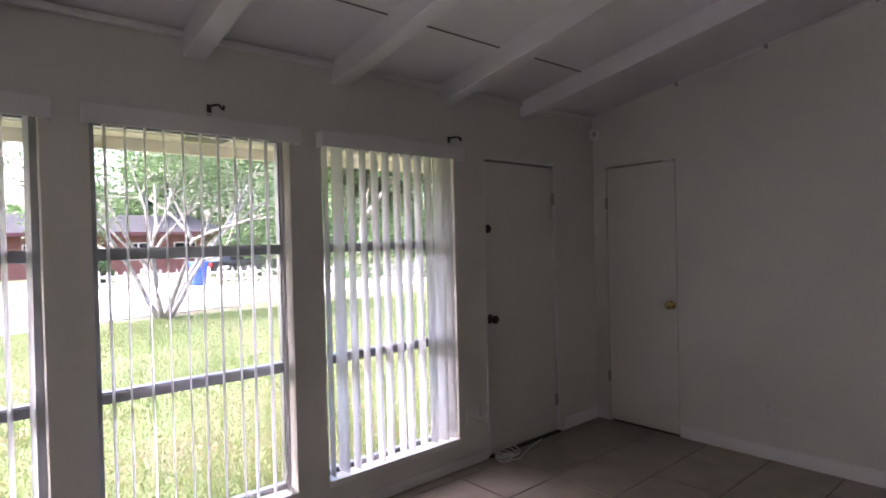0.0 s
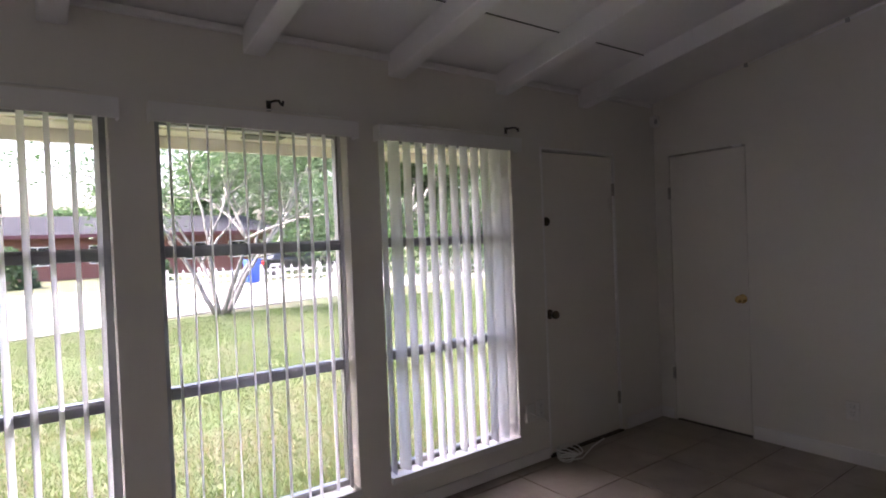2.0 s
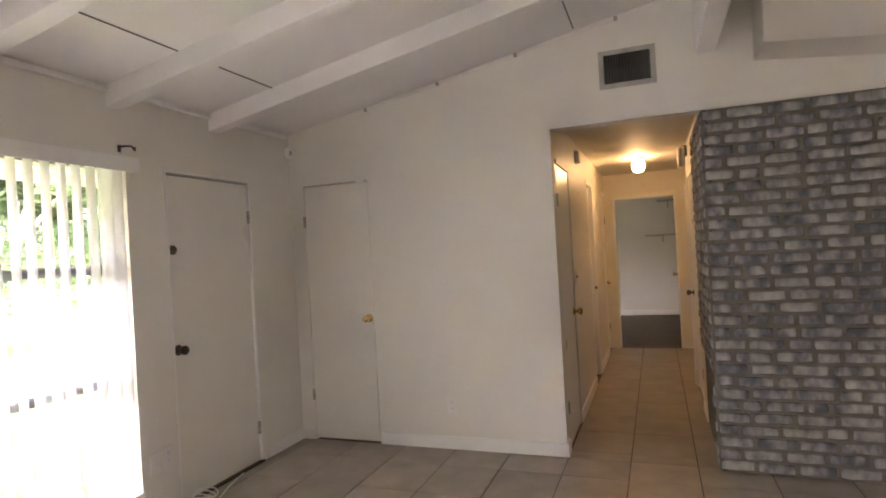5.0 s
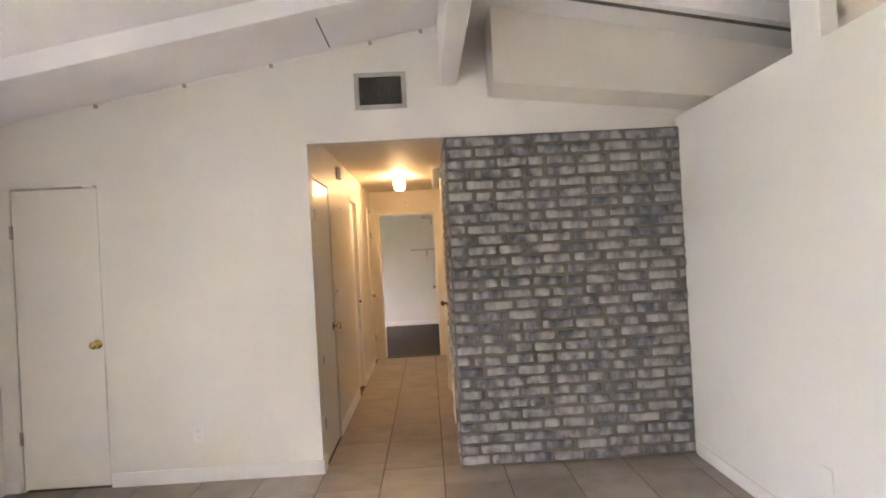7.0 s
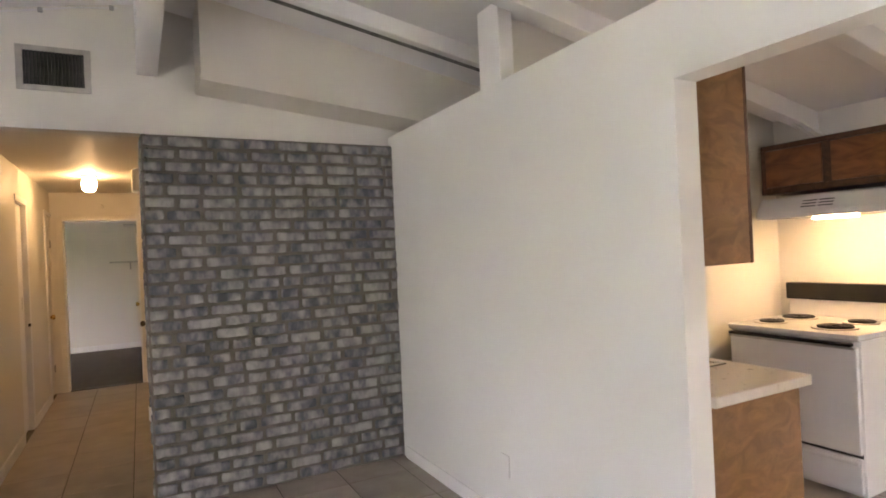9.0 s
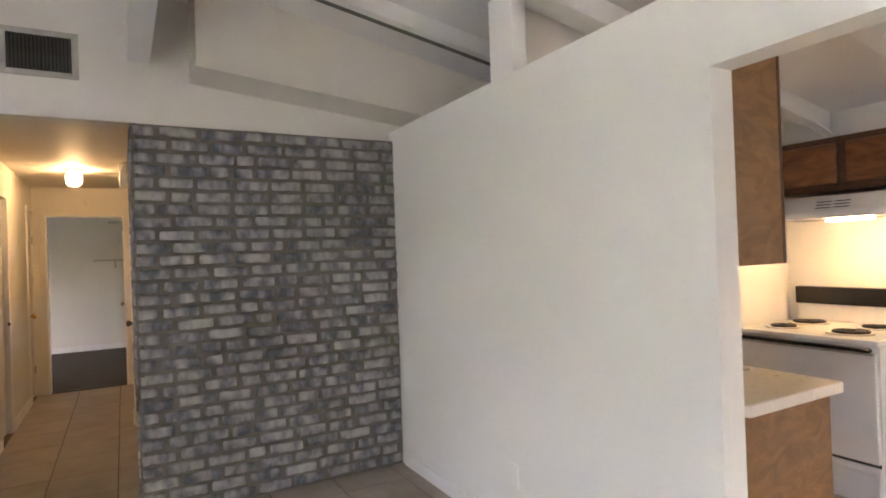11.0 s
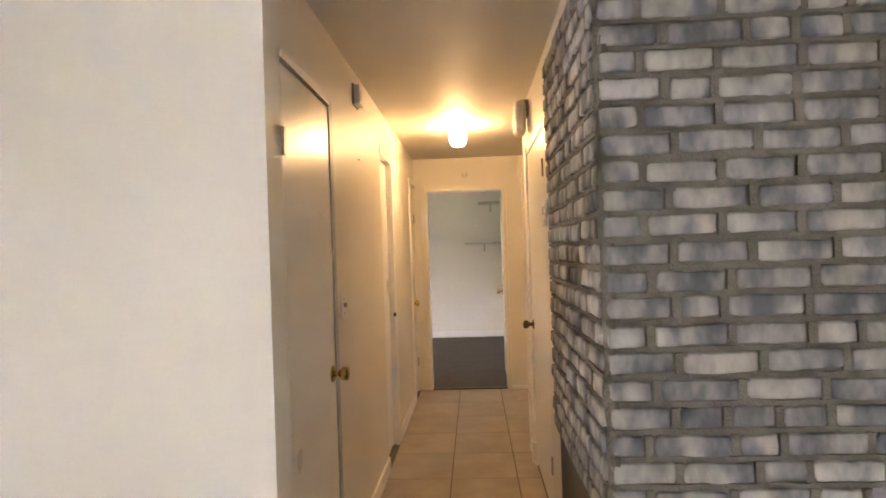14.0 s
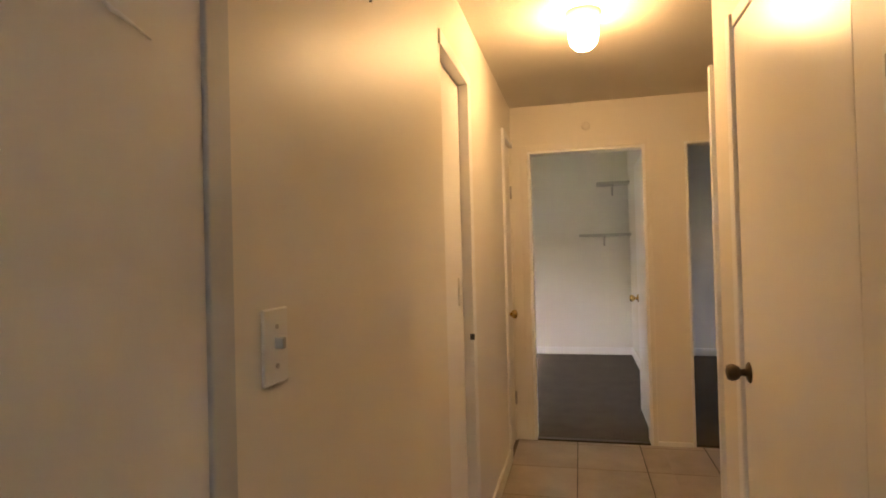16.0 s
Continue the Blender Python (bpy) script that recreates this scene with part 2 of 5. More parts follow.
def mesh_of(name, bm, material, smooth=False):
    me = bpy.data.meshes.new(name)
    bmesh.ops.recalc_face_normals(bm, faces=bm.faces[:])
    bm.to_mesh(me)
    bm.free()
    me.materials.append(material)
    if smooth:
        for p in me.polygons:
            p.use_smooth = True
    return me


def part(name, bm, material, parent, label="", smooth=False):
    ob = new(name, mesh_of(name, bm, material, smooth))
    ob.parent = parent
    if label:
        tagged(ob, label)
    return ob


def solid(name, bm, material, label, category, kind="", group="", smooth=False):
    return tagged(new(name, mesh_of(name, bm, material, smooth)), label, category, group, kind)


def thing(name, label, category, kind="", group="", at=(0, 0, 0)):
    ob = tagged(new(name), label, category, group, kind)
    ob.location = at
    ob.empty_display_size = 0.1
    return ob


# ---- plan ----
XW, YB, XP = -2.125, 4.30, 2.55          # window wall, back wall, kitchen partition: inner faces
RIDGE, SLOPE, EAVE = 0.99, 0.185, 2.462   # ridge line, roof pitch, ceiling height at the window wall
YS, XK, YKN = -3.2, 5.02, 2.96           # south wall, kitchen's far wall, kitchen's north wall
HX0, HX1, YH, HZ = 0.0, 0.96, 8.496, 2.358  # hall: left wall, right wall, end wall, ceiling


def ceil_z(x):
    return EAVE + SLOPE * (min(x, 2 * RIDGE - x) - XW)


# ---- walls ----
WINS = ((-2.62, -1.73), (-1.50, -0.60), (-0.33, 0.555), (0.725, 1.613), (1.794, 2.747))   # openings of the windows, south to north; first two unseen, added for light
WZ0, WZ1 = 0.20, 2.04
FD0, FD1, FDZ = 3.013, 3.785, 2.045
T = 0.13
rows, y = [], YS - 0.2
for a, b in WINS:
    rows += [(XW - T, XW, y, a, -0.1, 2.75), (XW - T, XW, a, b, -0.1, WZ0), (XW - T, XW, a, b, WZ1, 2.75)]
    y = b
rows += [(XW - T, XW, y, FD0, -0.1, 2.75), (XW - T, XW, FD0, FD1, FDZ, 2.75), (XW - T, XW, FD1, YB + 0.9, -0.1, 2.75)]
solid("wall_west", boxes(*rows), WALL, "off-white painted window wall with a row of tall openings", "wall", "structure")


def gable_wall(name, y0, y1, x0, x1, holes, label, material=None):
    """A wall under the sloping ceiling between x0 and x1, with holes (xa, xb, top) that stand on the floor."""
    bm = bmesh.new()
    cuts = sorted({x0, x1, RIDGE if x0 < RIDGE < x1 else x0, *[h[0] for h in holes], *[h[1] for h in holes]})
    for a, b in zip(cuts, cuts[1:]):
        z0 = -0.1
        for h in holes:
            if h[0] <= a and b <= h[1]:
                z0 = h[2]
        za, zb = ceil_z(a) + 0.1, ceil_z(b) + 0.1
        v = [bm.verts.new(p) for p in ((a, y0, z0), (b, y0, z0), (b, y0, zb), (a, y0, za), (a, y1, z0), (b, y1, z0), (b, y1, zb), (a, y1, za))]
        for f in ((0, 1, 2, 3), (5, 4, 7, 6), (0, 4, 5, 1), (3, 2, 6, 7), (0, 3, 7, 4), (1, 5, 6, 2)):
            bm.faces.new([v[i] for i in f])
    return solid(name, bm, material or WALL, label, "wall", "structure")


CD0, CD1, CDZ = -2.005, -1.425, 2.04
gable_wall("wall_north", YB, YB + 0.12, XW, XK, [(CD0, CD1, CDZ), (HX0, 0.985, 2.252)], "off-white painted end wall rising to the ridge")
gable_wall("wall_south", YS - 0.12, YS, XW, XK + 0.12, [(3.3, 4.2, 2.03)], "plain off-white wall closing the living room")

KO0, KO1, KOZ, PT = 0.80, 1.777, 2.02, 2.31   # kitchen opening and the partition's top
PX = XP + 0.115
solid("wall_partition", boxes((XP, PX, YS, KO0, 0, PT), (XP, PX, KO0, KO1, KOZ, PT), (XP, PX, KO1, YB, 0, PT)), LITWALL,
      "low white partition wall, open above, with a kitchen doorway", "wall", "structure")
solid("wall_east", boxes((XK, XK + 0.12, YS, YB + 0.12, -0.1, 2.6)), WALL, "white kitchen wall behind the stove", "wall", "structure")
solid("wall_kitchen_north", boxes((PX, XK, YKN, YKN + 0.1, -0.1, 2.7)), WALL, "white kitchen end wall beside the stove", "wall", "structure")

# hall
D1A, D1B, D1Z = 4.44, 5.072, 2.036
D2A, D2B, D2Z = 6.37, 6.86, 2.06
D3A, D3B, D3Z = 8.04, 8.47, 2.07
rows, y = [], YB + 0.12
for a, b, z in ((D1A, D1B, D1Z), (D2A, D2B, D2Z), (D3A, D3B, D3Z)):
    rows += [(-0.11, 0, y, a, 0, HZ), (-0.11, 0, a, b, z, HZ)]
    y = b
rows += [(-0.11, 0, y, YH, 0, HZ)]
solid("wall_hall_left", boxes(*rows), HALLWALL, "cream painted hall wall with three doorways", "wall", "structure")
D4A, D4B, D4Z = 5.60, 6.41, 2.02
RWE = 6.68
solid("wall_hall_right", boxes((HX1, HX1 + 0.11, YB + 0.12, D4A, 0, HZ), (HX1, HX1 + 0.11, D4A, D4B, D4Z, HZ), (HX1, HX1 + 0.11, D4B, RWE, 0, HZ)), HALLWALL,
      "cream painted hall wall beside the brick", "wall", "structure")
solid("wall_hall_return", boxes((HX1 + 0.11, 3.2, RWE - 0.11, RWE, 0, HZ)), HALLWALL, "cream wall where the hall widens", "wall", "structure")
BD0, BD1, BDZ = 0.118, 0.91, 2.036
BE0, BE1 = 1.16, 1.92
solid("wall_hall_end", boxes((-0.11, BD0, YH, YH + 0.11, 0, HZ + 0.9), (BD0, BD1, YH, YH + 0.11, BDZ, HZ + 0.9), (BD1, BE0, YH, YH + 0.11, 0, HZ + 0.9), (BE0, BE1, YH, YH + 0.11, BDZ, HZ + 0.9), (BE1, 3.2, YH, YH + 0.11, 0, HZ + 0.9)),
      HALLWALL, "cream end wall with two bedroom doorways", "wall", "structure")
# its small unseen opening is added to light the second bedroom
solid("wall_hall_far_right", boxes((3.2, 3.32, YB + 0.12, 10.2, 0, 3.3), (3.2, 3.32, 10.2, 10.6, 0, 1.2), (3.2, 3.32, 10.2, 10.6, 1.7, 3.3), (3.2, 3.32, 10.6, YH + 4.2, 0, 3.3)), HALLWALL, "cream wall closing the side hall, with an unseen opening for light", "wall", "structure")
# closets and the brick core behind the doors
solid("wall_closet", boxes((XW - T, -0.11, YB + 0.85, YB + 0.95, 0, 2.6), (-1.3, -1.2, YB + 0.12, YB + 0.85, 0, 2.5)), WALL, "plain white closet walls", "wall", "structure")
solid("wall_linen", boxes((-0.8, -0.7, YB + 0.95, YH, 0, HZ), (-0.7, -0.11, 6.05, 6.15, 0, HZ), (-0.7, -0.11, 6.85, 6.95, 0, HZ)), HALLWALL, "plain pale linen closet walls", "wall", "structure")

# bedroom
BY, BRX, BLX = 12.0, 1.08, -2.9
BW0, BW1 = 9.7, 10.5
solid("wall_bedroom_back", boxes((BLX, BRX + 0.1, BY, BY + 0.1, 0, 3.3)), WALL, "white bedroom wall with two small shelves", "wall", "structure")
solid("wall_bedroom_right", boxes((BRX, BRX + 0.1, YH + 0.11, BY, 0, 3.3)), WALL, "white bedroom wall behind the open door", "wall", "structure")
solid("wall_bedroom_left", boxes((BLX - 0.1, BLX, YH - 0.1, BW0, 0, 3.3), (BLX - 0.1, BLX, BW0, BW1, 0, 0.9), (BLX - 0.1, BLX, BW0, BW1, 2.0, 3.3), (BLX - 0.1, BLX, BW1, BY + 0.1, 0, 3.3)), WALL,
      "white bedroom wall with a window", "wall", "structure")
solid("wall_bedroom_front", boxes((BLX, -0.11, YH, YH + 0.11, 0, 3.3)), WALL, "plain white bedroom wall", "wall", "structure")
solid("wall_second_bedroom", boxes((BRX + 0.1, 3.2, BY, BY + 0.1, 0, 3.3)), WALL, "white wall of the dim second bedroom", "wall", "structure")

# ceilings
def roof_sheet(name, x0, x1, y0, y1, label, t=0.09):
    bm = bmesh.new()
    za, zb = ceil_z(x0), ceil_z(x1)
    v = [bm.verts.new(p) for p in ((x0, y0, za), (x1, y0, zb), (x1, y1, zb), (x0, y1, za), (x0, y0, za + t), (x1, y0, zb + t), (x1, y1, zb + t), (x0, y1, za + t))]
    for f in ((0, 1, 2, 3), (4, 7, 6, 5), (0, 4, 5, 1), (1, 5, 6, 2), (2, 6, 7, 3), (3, 7, 4, 0)):
        bm.faces.new([v[i] for i in f])
    return solid(name, bm, CEIL, label, "ceiling", "structure")


roof_sheet("ceiling", XW - 0.13, RIDGE, YS - 0.12, YB + 1.0, "white sloping plank ceiling of the living room")
roof_sheet("ceiling_east", RIDGE, XK + 0.12, YS - 0.12, YB + 0.12, "white sloping ceiling over the kitchen")
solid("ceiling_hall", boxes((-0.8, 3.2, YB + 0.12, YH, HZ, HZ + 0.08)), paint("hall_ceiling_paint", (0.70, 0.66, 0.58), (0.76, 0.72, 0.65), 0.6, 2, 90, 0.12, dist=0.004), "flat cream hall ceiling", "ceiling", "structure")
solid("ceiling_bedroom", boxes((BLX - 0.1, 3.3, YH, BY + 0.1, 3.2, 3.3)), CEIL, "flat white bedroom ceiling", "ceiling", "structure")

BEAMS = [0.388 + 0.768 * k for k in range(-4, 5)]


def sloped_bar(x0, x1, y0, y1, d0, d1):
    """A bar under the ceiling from x0 to x1; d0 and d1: how far its top and foot hang below the ceiling."""
    bm = bmesh.new()
    v = [bm.verts.new((x, y, ceil_z(x) - d)) for d in (d1, d0) for y in (y0, y1) for x in (x0, x1)]
    for f in ((0, 2, 3, 1), (4, 5, 7, 6), (0, 1, 5, 4), (2, 6, 7, 3), (0, 4, 6, 2), (1, 3, 7, 5)):
        bm.faces.new([v[i] for i in f])
    bmesh.ops.bevel(bm, geom=bm.edges[:], offset=0.006, segments=2, affect="EDGES", profile=0.5)
    return bm


for yb in BEAMS:
    solid("ceiling_beam", sloped_bar(XW, 0.93, yb - 0.05, yb + 0.05, -0.01, 0.118), CEIL, "white painted sloping timber beam", "beam", "structure", "ceiling beams")
    solid("ceiling_beam", sloped_bar(1.05, XK, yb - 0.048, yb + 0.048, -0.01, 0.095 if yb > 3.3 else 0.118), CEIL, "white painted sloping timber beam", "beam", "structure", "ceiling beams")
solid("ridge_beam", boxes((0.935, 1.05, YS, YB, 2.605, 3.03), bevel=0.006), CEIL, "white painted deep ridge beam", "beam", "structure")
for a, b in zip([YS] + BEAMS, BEAMS + [YB]):
    if b - a > 0.2:
        solid("crown_trim", boxes((XW, XW + 0.03, a + 0.05, b - 0.05, 2.425, 2.458), bevel=0.006), TRIM, "narrow white trim under the ceiling", "trim", "structure", "crown trims")

# board joints and a stapled cable under the ceiling
SEAMSHADE = paint("dark_joint_and_shadow", (0.10, 0.10, 0.098), (0.17, 0.165, 0.16), 0.9, 20, 200, 0.1)
for x_s, pairs in ((-1.6, ((5, 6), (6, 7), (7, 8))), (0.2, ((8, 9),))):
    for i, j in pairs:
        ya = BEAMS[i] + (0.05 if j < 9 else 0.32)
        yb = BEAMS[j] - 0.05 if j < 9 else YB - 0.05
        zc = ceil_z(x_s)
        solid("ceiling_joint", boxes((x_s - 0.004, x_s + 0.004, ya, yb, zc - 0.004, zc + 0.004)), SEAMSHADE, "thin dark joint between ceiling boards", "joint", "structure", "ceiling joints")
cab_line = thing("stapled_cable", "thin painted cable stapled along the ceiling edge", "cable")
bm = bmesh.new()
xs_ = [-1.45 + 0.1 * k for k in range(24)]
tube(bm, [(x, YB - 0.008, ceil_z(x) - 0.012 - 0.012 * abs(math.sin(x * 5.0))) for x in xs_], 0.005, 6)
part("wire", bm, CEIL, cab_line)
for x in (-1.4, -0.8, -0.21, 0.47, 0.82):
    part("staple", boxes((x - 0.012, x + 0.012, YB - 0.016, YB, ceil_z(x) - 0.035, ceil_z(x) - 0.008), bevel=0.003), GREYPL, cab_line)
# the shadow line under the beam, modelled as a dark strip
solid("beam_shadow_line", sloped_bar(1.06, XK, 3.47, 3.505, 0.094, 0.102), SEAMSHADE, "dark strip drawing the shadow under the beam beside the duct", "joint", "structure")

# ---- windows and blinds ----
def window(name, a, b):
    w = thing(name, "tall three-light aluminium window with clear panes", "window", "structure")
    xo, xi = XW - T + 0.012, XW - T + 0.052
    f = 0.032
    part("window_frame", boxes((xo, xi, a, a + f, WZ0, WZ1), (xo, xi, b - f, b, WZ0, WZ1), (xo, xi, a + f, b - f, WZ0, WZ0 + f), (xo, xi, a + f, b - f, WZ1 - f, WZ1), bevel=0.003), ALU, w)
    rails = (0.84, 1.458)
    for z in rails:
        part("rail", boxes((xo - 0.002, xi + 0.006, a + f, b - f, z - 0.026, z + 0.026), (xi + 0.006, xi + 0.016, a + f, b - f, z + 0.008, z + 0.02), bevel=0.002), ALU, w)
    zs = (WZ0 + f, rails[0] - 0.026, rails[0] + 0.026, rails[1] - 0.026, rails[1] + 0.026, WZ1 - f)
    for k in range(3):
        p = part("pane", boxes((xo + 0.018, xo + 0.022, a + f, b - f, zs[2 * k], zs[2 * k + 1])), GLASS, w)
        p.visible_shadow = False
    part("window_sill", boxes((XW - T + 0.054, XW + 0.02, a + 0.002, b - 0.002, WZ0 - 0.03, WZ0 + 0.006), bevel=0.004), TRIM, w)
    return w


for i, (a, b) in enumerate(WINS):
    window("window_%d" % (i + 1), a, b)


def slat_bm(h, width, wave):
    """One hanging vinyl vane, slightly cupped."""
    bm = bmesh.new()
    n, m = 5, 7
    g = []
    for j in range(m):
        z = -h * j / (m - 1)
        row = []
        for i in range(n):
            u = i / (n - 1) - 0.5
            row.append(bm.verts.new((u * width, 0.007 * (1 - 4 * u * u) + wave * math.sin(j * 1.1) * 0.0015, z)))
        g.append(row)
    for j in range(m - 1):
        for i in range(n - 1):
            bm.faces.new((g[j][i], g[j][i + 1], g[j + 1][i + 1], g[j + 1][i]))
    bmesh.ops.solidify(bm, geom=bm.faces[:], thickness=0.0012)
    return bm


rng = random.Random(4)
BLIND_TURN = 164.0   # heading of the open vanes


def blind(a, b, turns, label):
    bl = thing("vertical_blind", label, "blind", group="window blinds", at=(XW, (a + b) / 2, 2.074))
    c = (a + b) / 2
    ya, yb = a - 0.028 - c, b + 0.035 - c
    part("valance", boxes((0.062, 0.07, ya, yb, -0.082, 0.0), (0.0, 0.062, ya, ya + 0.006, -0.082, 0), (0, 0.062, yb - 0.006, yb, -0.082, 0), bevel=0.002), TRIM, bl, "white valance board")
    part("headrail", boxes((0.004, 0.05, ya + 0.01, yb - 0.01, -0.05, -0.012), bevel=0.003), TRIM, bl)
    rod = bmesh.new()
    tube(rod, [(0.072, ya + 0.1, 0.012), (0.072, yb - 0.1, 0.012)], 0.004)
    part("curtain_wire", rod, PLAST, bl)
    me = [mesh_of("slat", slat_bm(1.80, 0.089, w), SLAT, True) for w in (0.3, -0.6, 1.0)]
    for k, (y, turn) in enumerate(turns):
        s = new("slat", me[k % 3])
        s.parent = bl
        s.matrix_basis = pose(-0.018, y - c, -0.055, rng.uniform(-0.3, 0.3), 0, turn + rng.uniform(-2, 2))
    return bl


def even(a, b, n, turn):
    return [(a + (b - a) * (k + 0.5) / n, turn) for k in range(n)]


for a, b in WINS[:3]:
    blind(a, b, even(a, b, 11, BLIND_TURN), "white vertical vinyl blind with vanes turned open")
a, b = WINS[3]
blind(a, b, even(a + 0.02, b, 11, BLIND_TURN), "white vertical vinyl blind turned edge-on, lawn visible")
a, b = WINS[4]
blind(a, b, [(a + 0.03, 172), (a + 0.105, 196)] + even(a + 0.15, a + 0.79, 8, 174) + [(a + 0.835, 195), (a + 0.90, 190)],
      "white vertical vinyl blind with vanes bunched at both ends")

for yb_, zb_ in ((1.225, 2.12), (2.725, 2.122)):
    br = thing("curtain_bracket", "small dark metal curtain rod bracket above the window", "bracket", group="curtain brackets", at=(XW, yb_, zb_))
    part("plate", boxes((0, 0.003, -0.022, 0.0, -0.025, 0.025), bevel=0.001), DARKMETAL, br)
    bm = bmesh.new()
    tube(bm, [(0.002, -0.01, 0.015), (0.05, 0.0, 0.015), (0.07, 0.012, 0.012), (0.075, 0.02, -0.004), (0.07, 0.03, -0.008), (0.065, 0.035, 0.012)], 0.006)
    part("hook", bm, DARKMETAL, br)


# ---- doors ----
def knob(parent, at, axis, material, r=0.028):
    """A round knob on its rose, standing out along axis."""
    bm = lathe(bmesh.new(), [(0.033, 0.0), (0.033, 0.004), (0.026, 0.009), (0.012, 0.012), (0.011, 0.028), (0.020, 0.034), (r, 0.046), (r * 1.02, 0.056), (r * 0.85, 0.066), (0.008, 0.070)], at, axis, 20)
    return part("door_knob", bm, material, parent, smooth=True)


def hinge(parent, x0, x1, y0, y1, z):
    return part("hinge", boxes((x0, x1, y0, y1, z - 0.045, z + 0.045), bevel=0.0015), STEEL, parent)


fd = thing("door_1", "cream painted flat front door, closed, with dark knob and deadbolt", "door", "structure")
part("door_leaf", boxes((XW - 0.05, XW - 0.012, FD0 + 0.018, FD1 - 0.018, 0.012, FDZ - 0.029), bevel=0.003), DOORP, fd)
part("door_frame", boxes((XW - T, XW + 0.004, FD0, FD0 + 0.015, 0, FDZ), (XW - T, XW + 0.004, FD1 - 0.015, FD1, 0, FDZ), (XW - T, XW + 0.004, FD0 + 0.015, FD1 - 0.015, FDZ - 0.016, FDZ), bevel=0.002), TRIM, fd)
# dark strip behind the head gap, so that the gap looks shaded
part("head_gap_shade", boxes((XW - 0.07, XW - 0.053, FD0 + 0.016, FD1 - 0.016, FDZ - 0.07, FDZ - 0.017), bevel=0.002), DARKMETAL, fd, "dark strip giving the shade of the gap over the door")
part("threshold", boxes((XW - T, XW + 0.02, FD0, FD1, 0.0, 0.014), bevel=0.004), BRONZE, fd, "dark worn threshold")
knob(fd, (XW - 0.012, FD0 + 0.052, 0.94), "x", BRONZE)
part("deadbolt", lathe(bmesh.new(), [(0.03, 0), (0.03, 0.008), (0.024, 0.016), (0.01, 0.018), (0.008, 0.03)], (XW - 0.012, FD0 + 0.045, 1.556), "x", 18), BRONZE, fd, "dark round deadbolt")
for z in (0.25, 1.78):
    hinge(fd, XW - 0.012, XW + 0.006, FD1 - 0.028, FD1 - 0.012, z)

cd = thing("door_2", "cream painted flat closet door, closed, with brass knob", "door", "structure")
part("door_leaf", boxes((CD0 + 0.006, CD1 - 0.006, YB + 0.002, YB + 0.037, 0.014, CDZ - 0.012), bevel=0.003), DOORP, cd)
part("door_frame", boxes((CD0 - 0.0, CD0 + 0.004, YB + 0.04, YB + 0.1, 0, CDZ), (CD1 - 0.004, CD1, YB + 0.04, YB + 0.1, 0, CDZ), bevel=0.001), TRIM, cd)
part("latch_tab", boxes((CD1 - 0.09, CD1 - 0.02, YB - 0.012, YB + 0.001, CDZ - 0.012, CDZ + 0.008), bevel=0.003), TRIM, cd, "small painted catch on the door head")
knob(cd, (CD1 - 0.046, YB + 0.002, 0.968), "-y", BRASS, 0.027)
for z in (0.36, 1.75):
    hinge(cd, CD0 - 0.012, CD0 + 0.01, YB - 0.006, YB + 0.004, z)

d1 = thing("door_3", "cream glossy flat door, closed, with brass knob", "door", "structure")
part("door_leaf", boxes((-0.037, -0.002, D1A + 0.006, D1B - 0.0275, 0.012, D1Z - 0.004), bevel=0.003), DOORP, d1)
# the jamb's shade is given by its grey colour
part("door_jamb", boxes((-0.1, 0.003, D1B - 0.026, D1B + 0.026, 0, D1Z + 0.03), bevel=0.003), JAMBSHADE, d1, "door jamb coloured grey for its shade")
part("casing", boxes((0.0, 0.01, D1A - 0.006, D1B - 0.028, D1Z, D1Z + 0.03), bevel=0.003), HALLWALL, d1)
knob(d1, (-0.002, D1B - 0.085, 0.92), "x", BRASS)
for z in (0.3, 1.775):
    hinge(d1, -0.006, 0.01, D1A - 0.004, D1A + 0.016, z)

d2 = thing("door_4", "narrow linen closet door, white painted, closed in its frame", "door", "structure")
part("door_frame", boxes((-0.112, 0.007, D2B - 0.012, D2B + 0.06, 0, D2Z - 0.004), (-0.112, 0.007, D2A - 0.02, D2B + 0.06, D2Z - 0.003, D2Z + 0.05), bevel=0.003), TRIM, d2)
part("door_stop", boxes((-0.11, -0.095, D2B - 0.024, D2B - 0.012, 0, D2Z - 0.005), bevel=0.002), TRIM, d2)
part("strike_plate", boxes((-0.010, 0.010, D2B - 0.016, D2B - 0.011, 0.945, 0.972), bevel=0.001), DARKMETAL, d2)
leaf = boxes((-0.072, -0.037, D2A + 0.003, D2B - 0.0135, 0.012, D2Z - 0.006), bevel=0.003)
part("door_leaf", leaf, TRIM, d2)
part("pull_handle", boxes((-0.037, -0.029, D2B - 0.12, D2B - 0.10, 1.10, 1.22), bevel=0.004), PLAST, d2)

d3 = thing("door_5", "cream painted door at the hall's end, closed, with brass knob", "door", "structure")
part("door_leaf", boxes((-0.045, -0.01, D3A + 0.012, D3B - 0.005, 0.012, D3Z - 0.01), bevel=0.003), DOORP, d3)
part("casing", boxes((-0.1, 0.016, D3A - 0.045, D3A + 0.01, 0, D3Z + 0.04), (0, 0.016, D3A + 0.012, D3B + 0.03, D3Z, D3Z + 0.04), bevel=0.003), TRIM, d3)
knob(d3, (-0.01, D3A + 0.07, 0.925), "x", BRASS)
for z in (0.3, 1.75):
    hinge(d3, -0.012, 0.004, D3B - 0.012, D3B + 0.004, z)

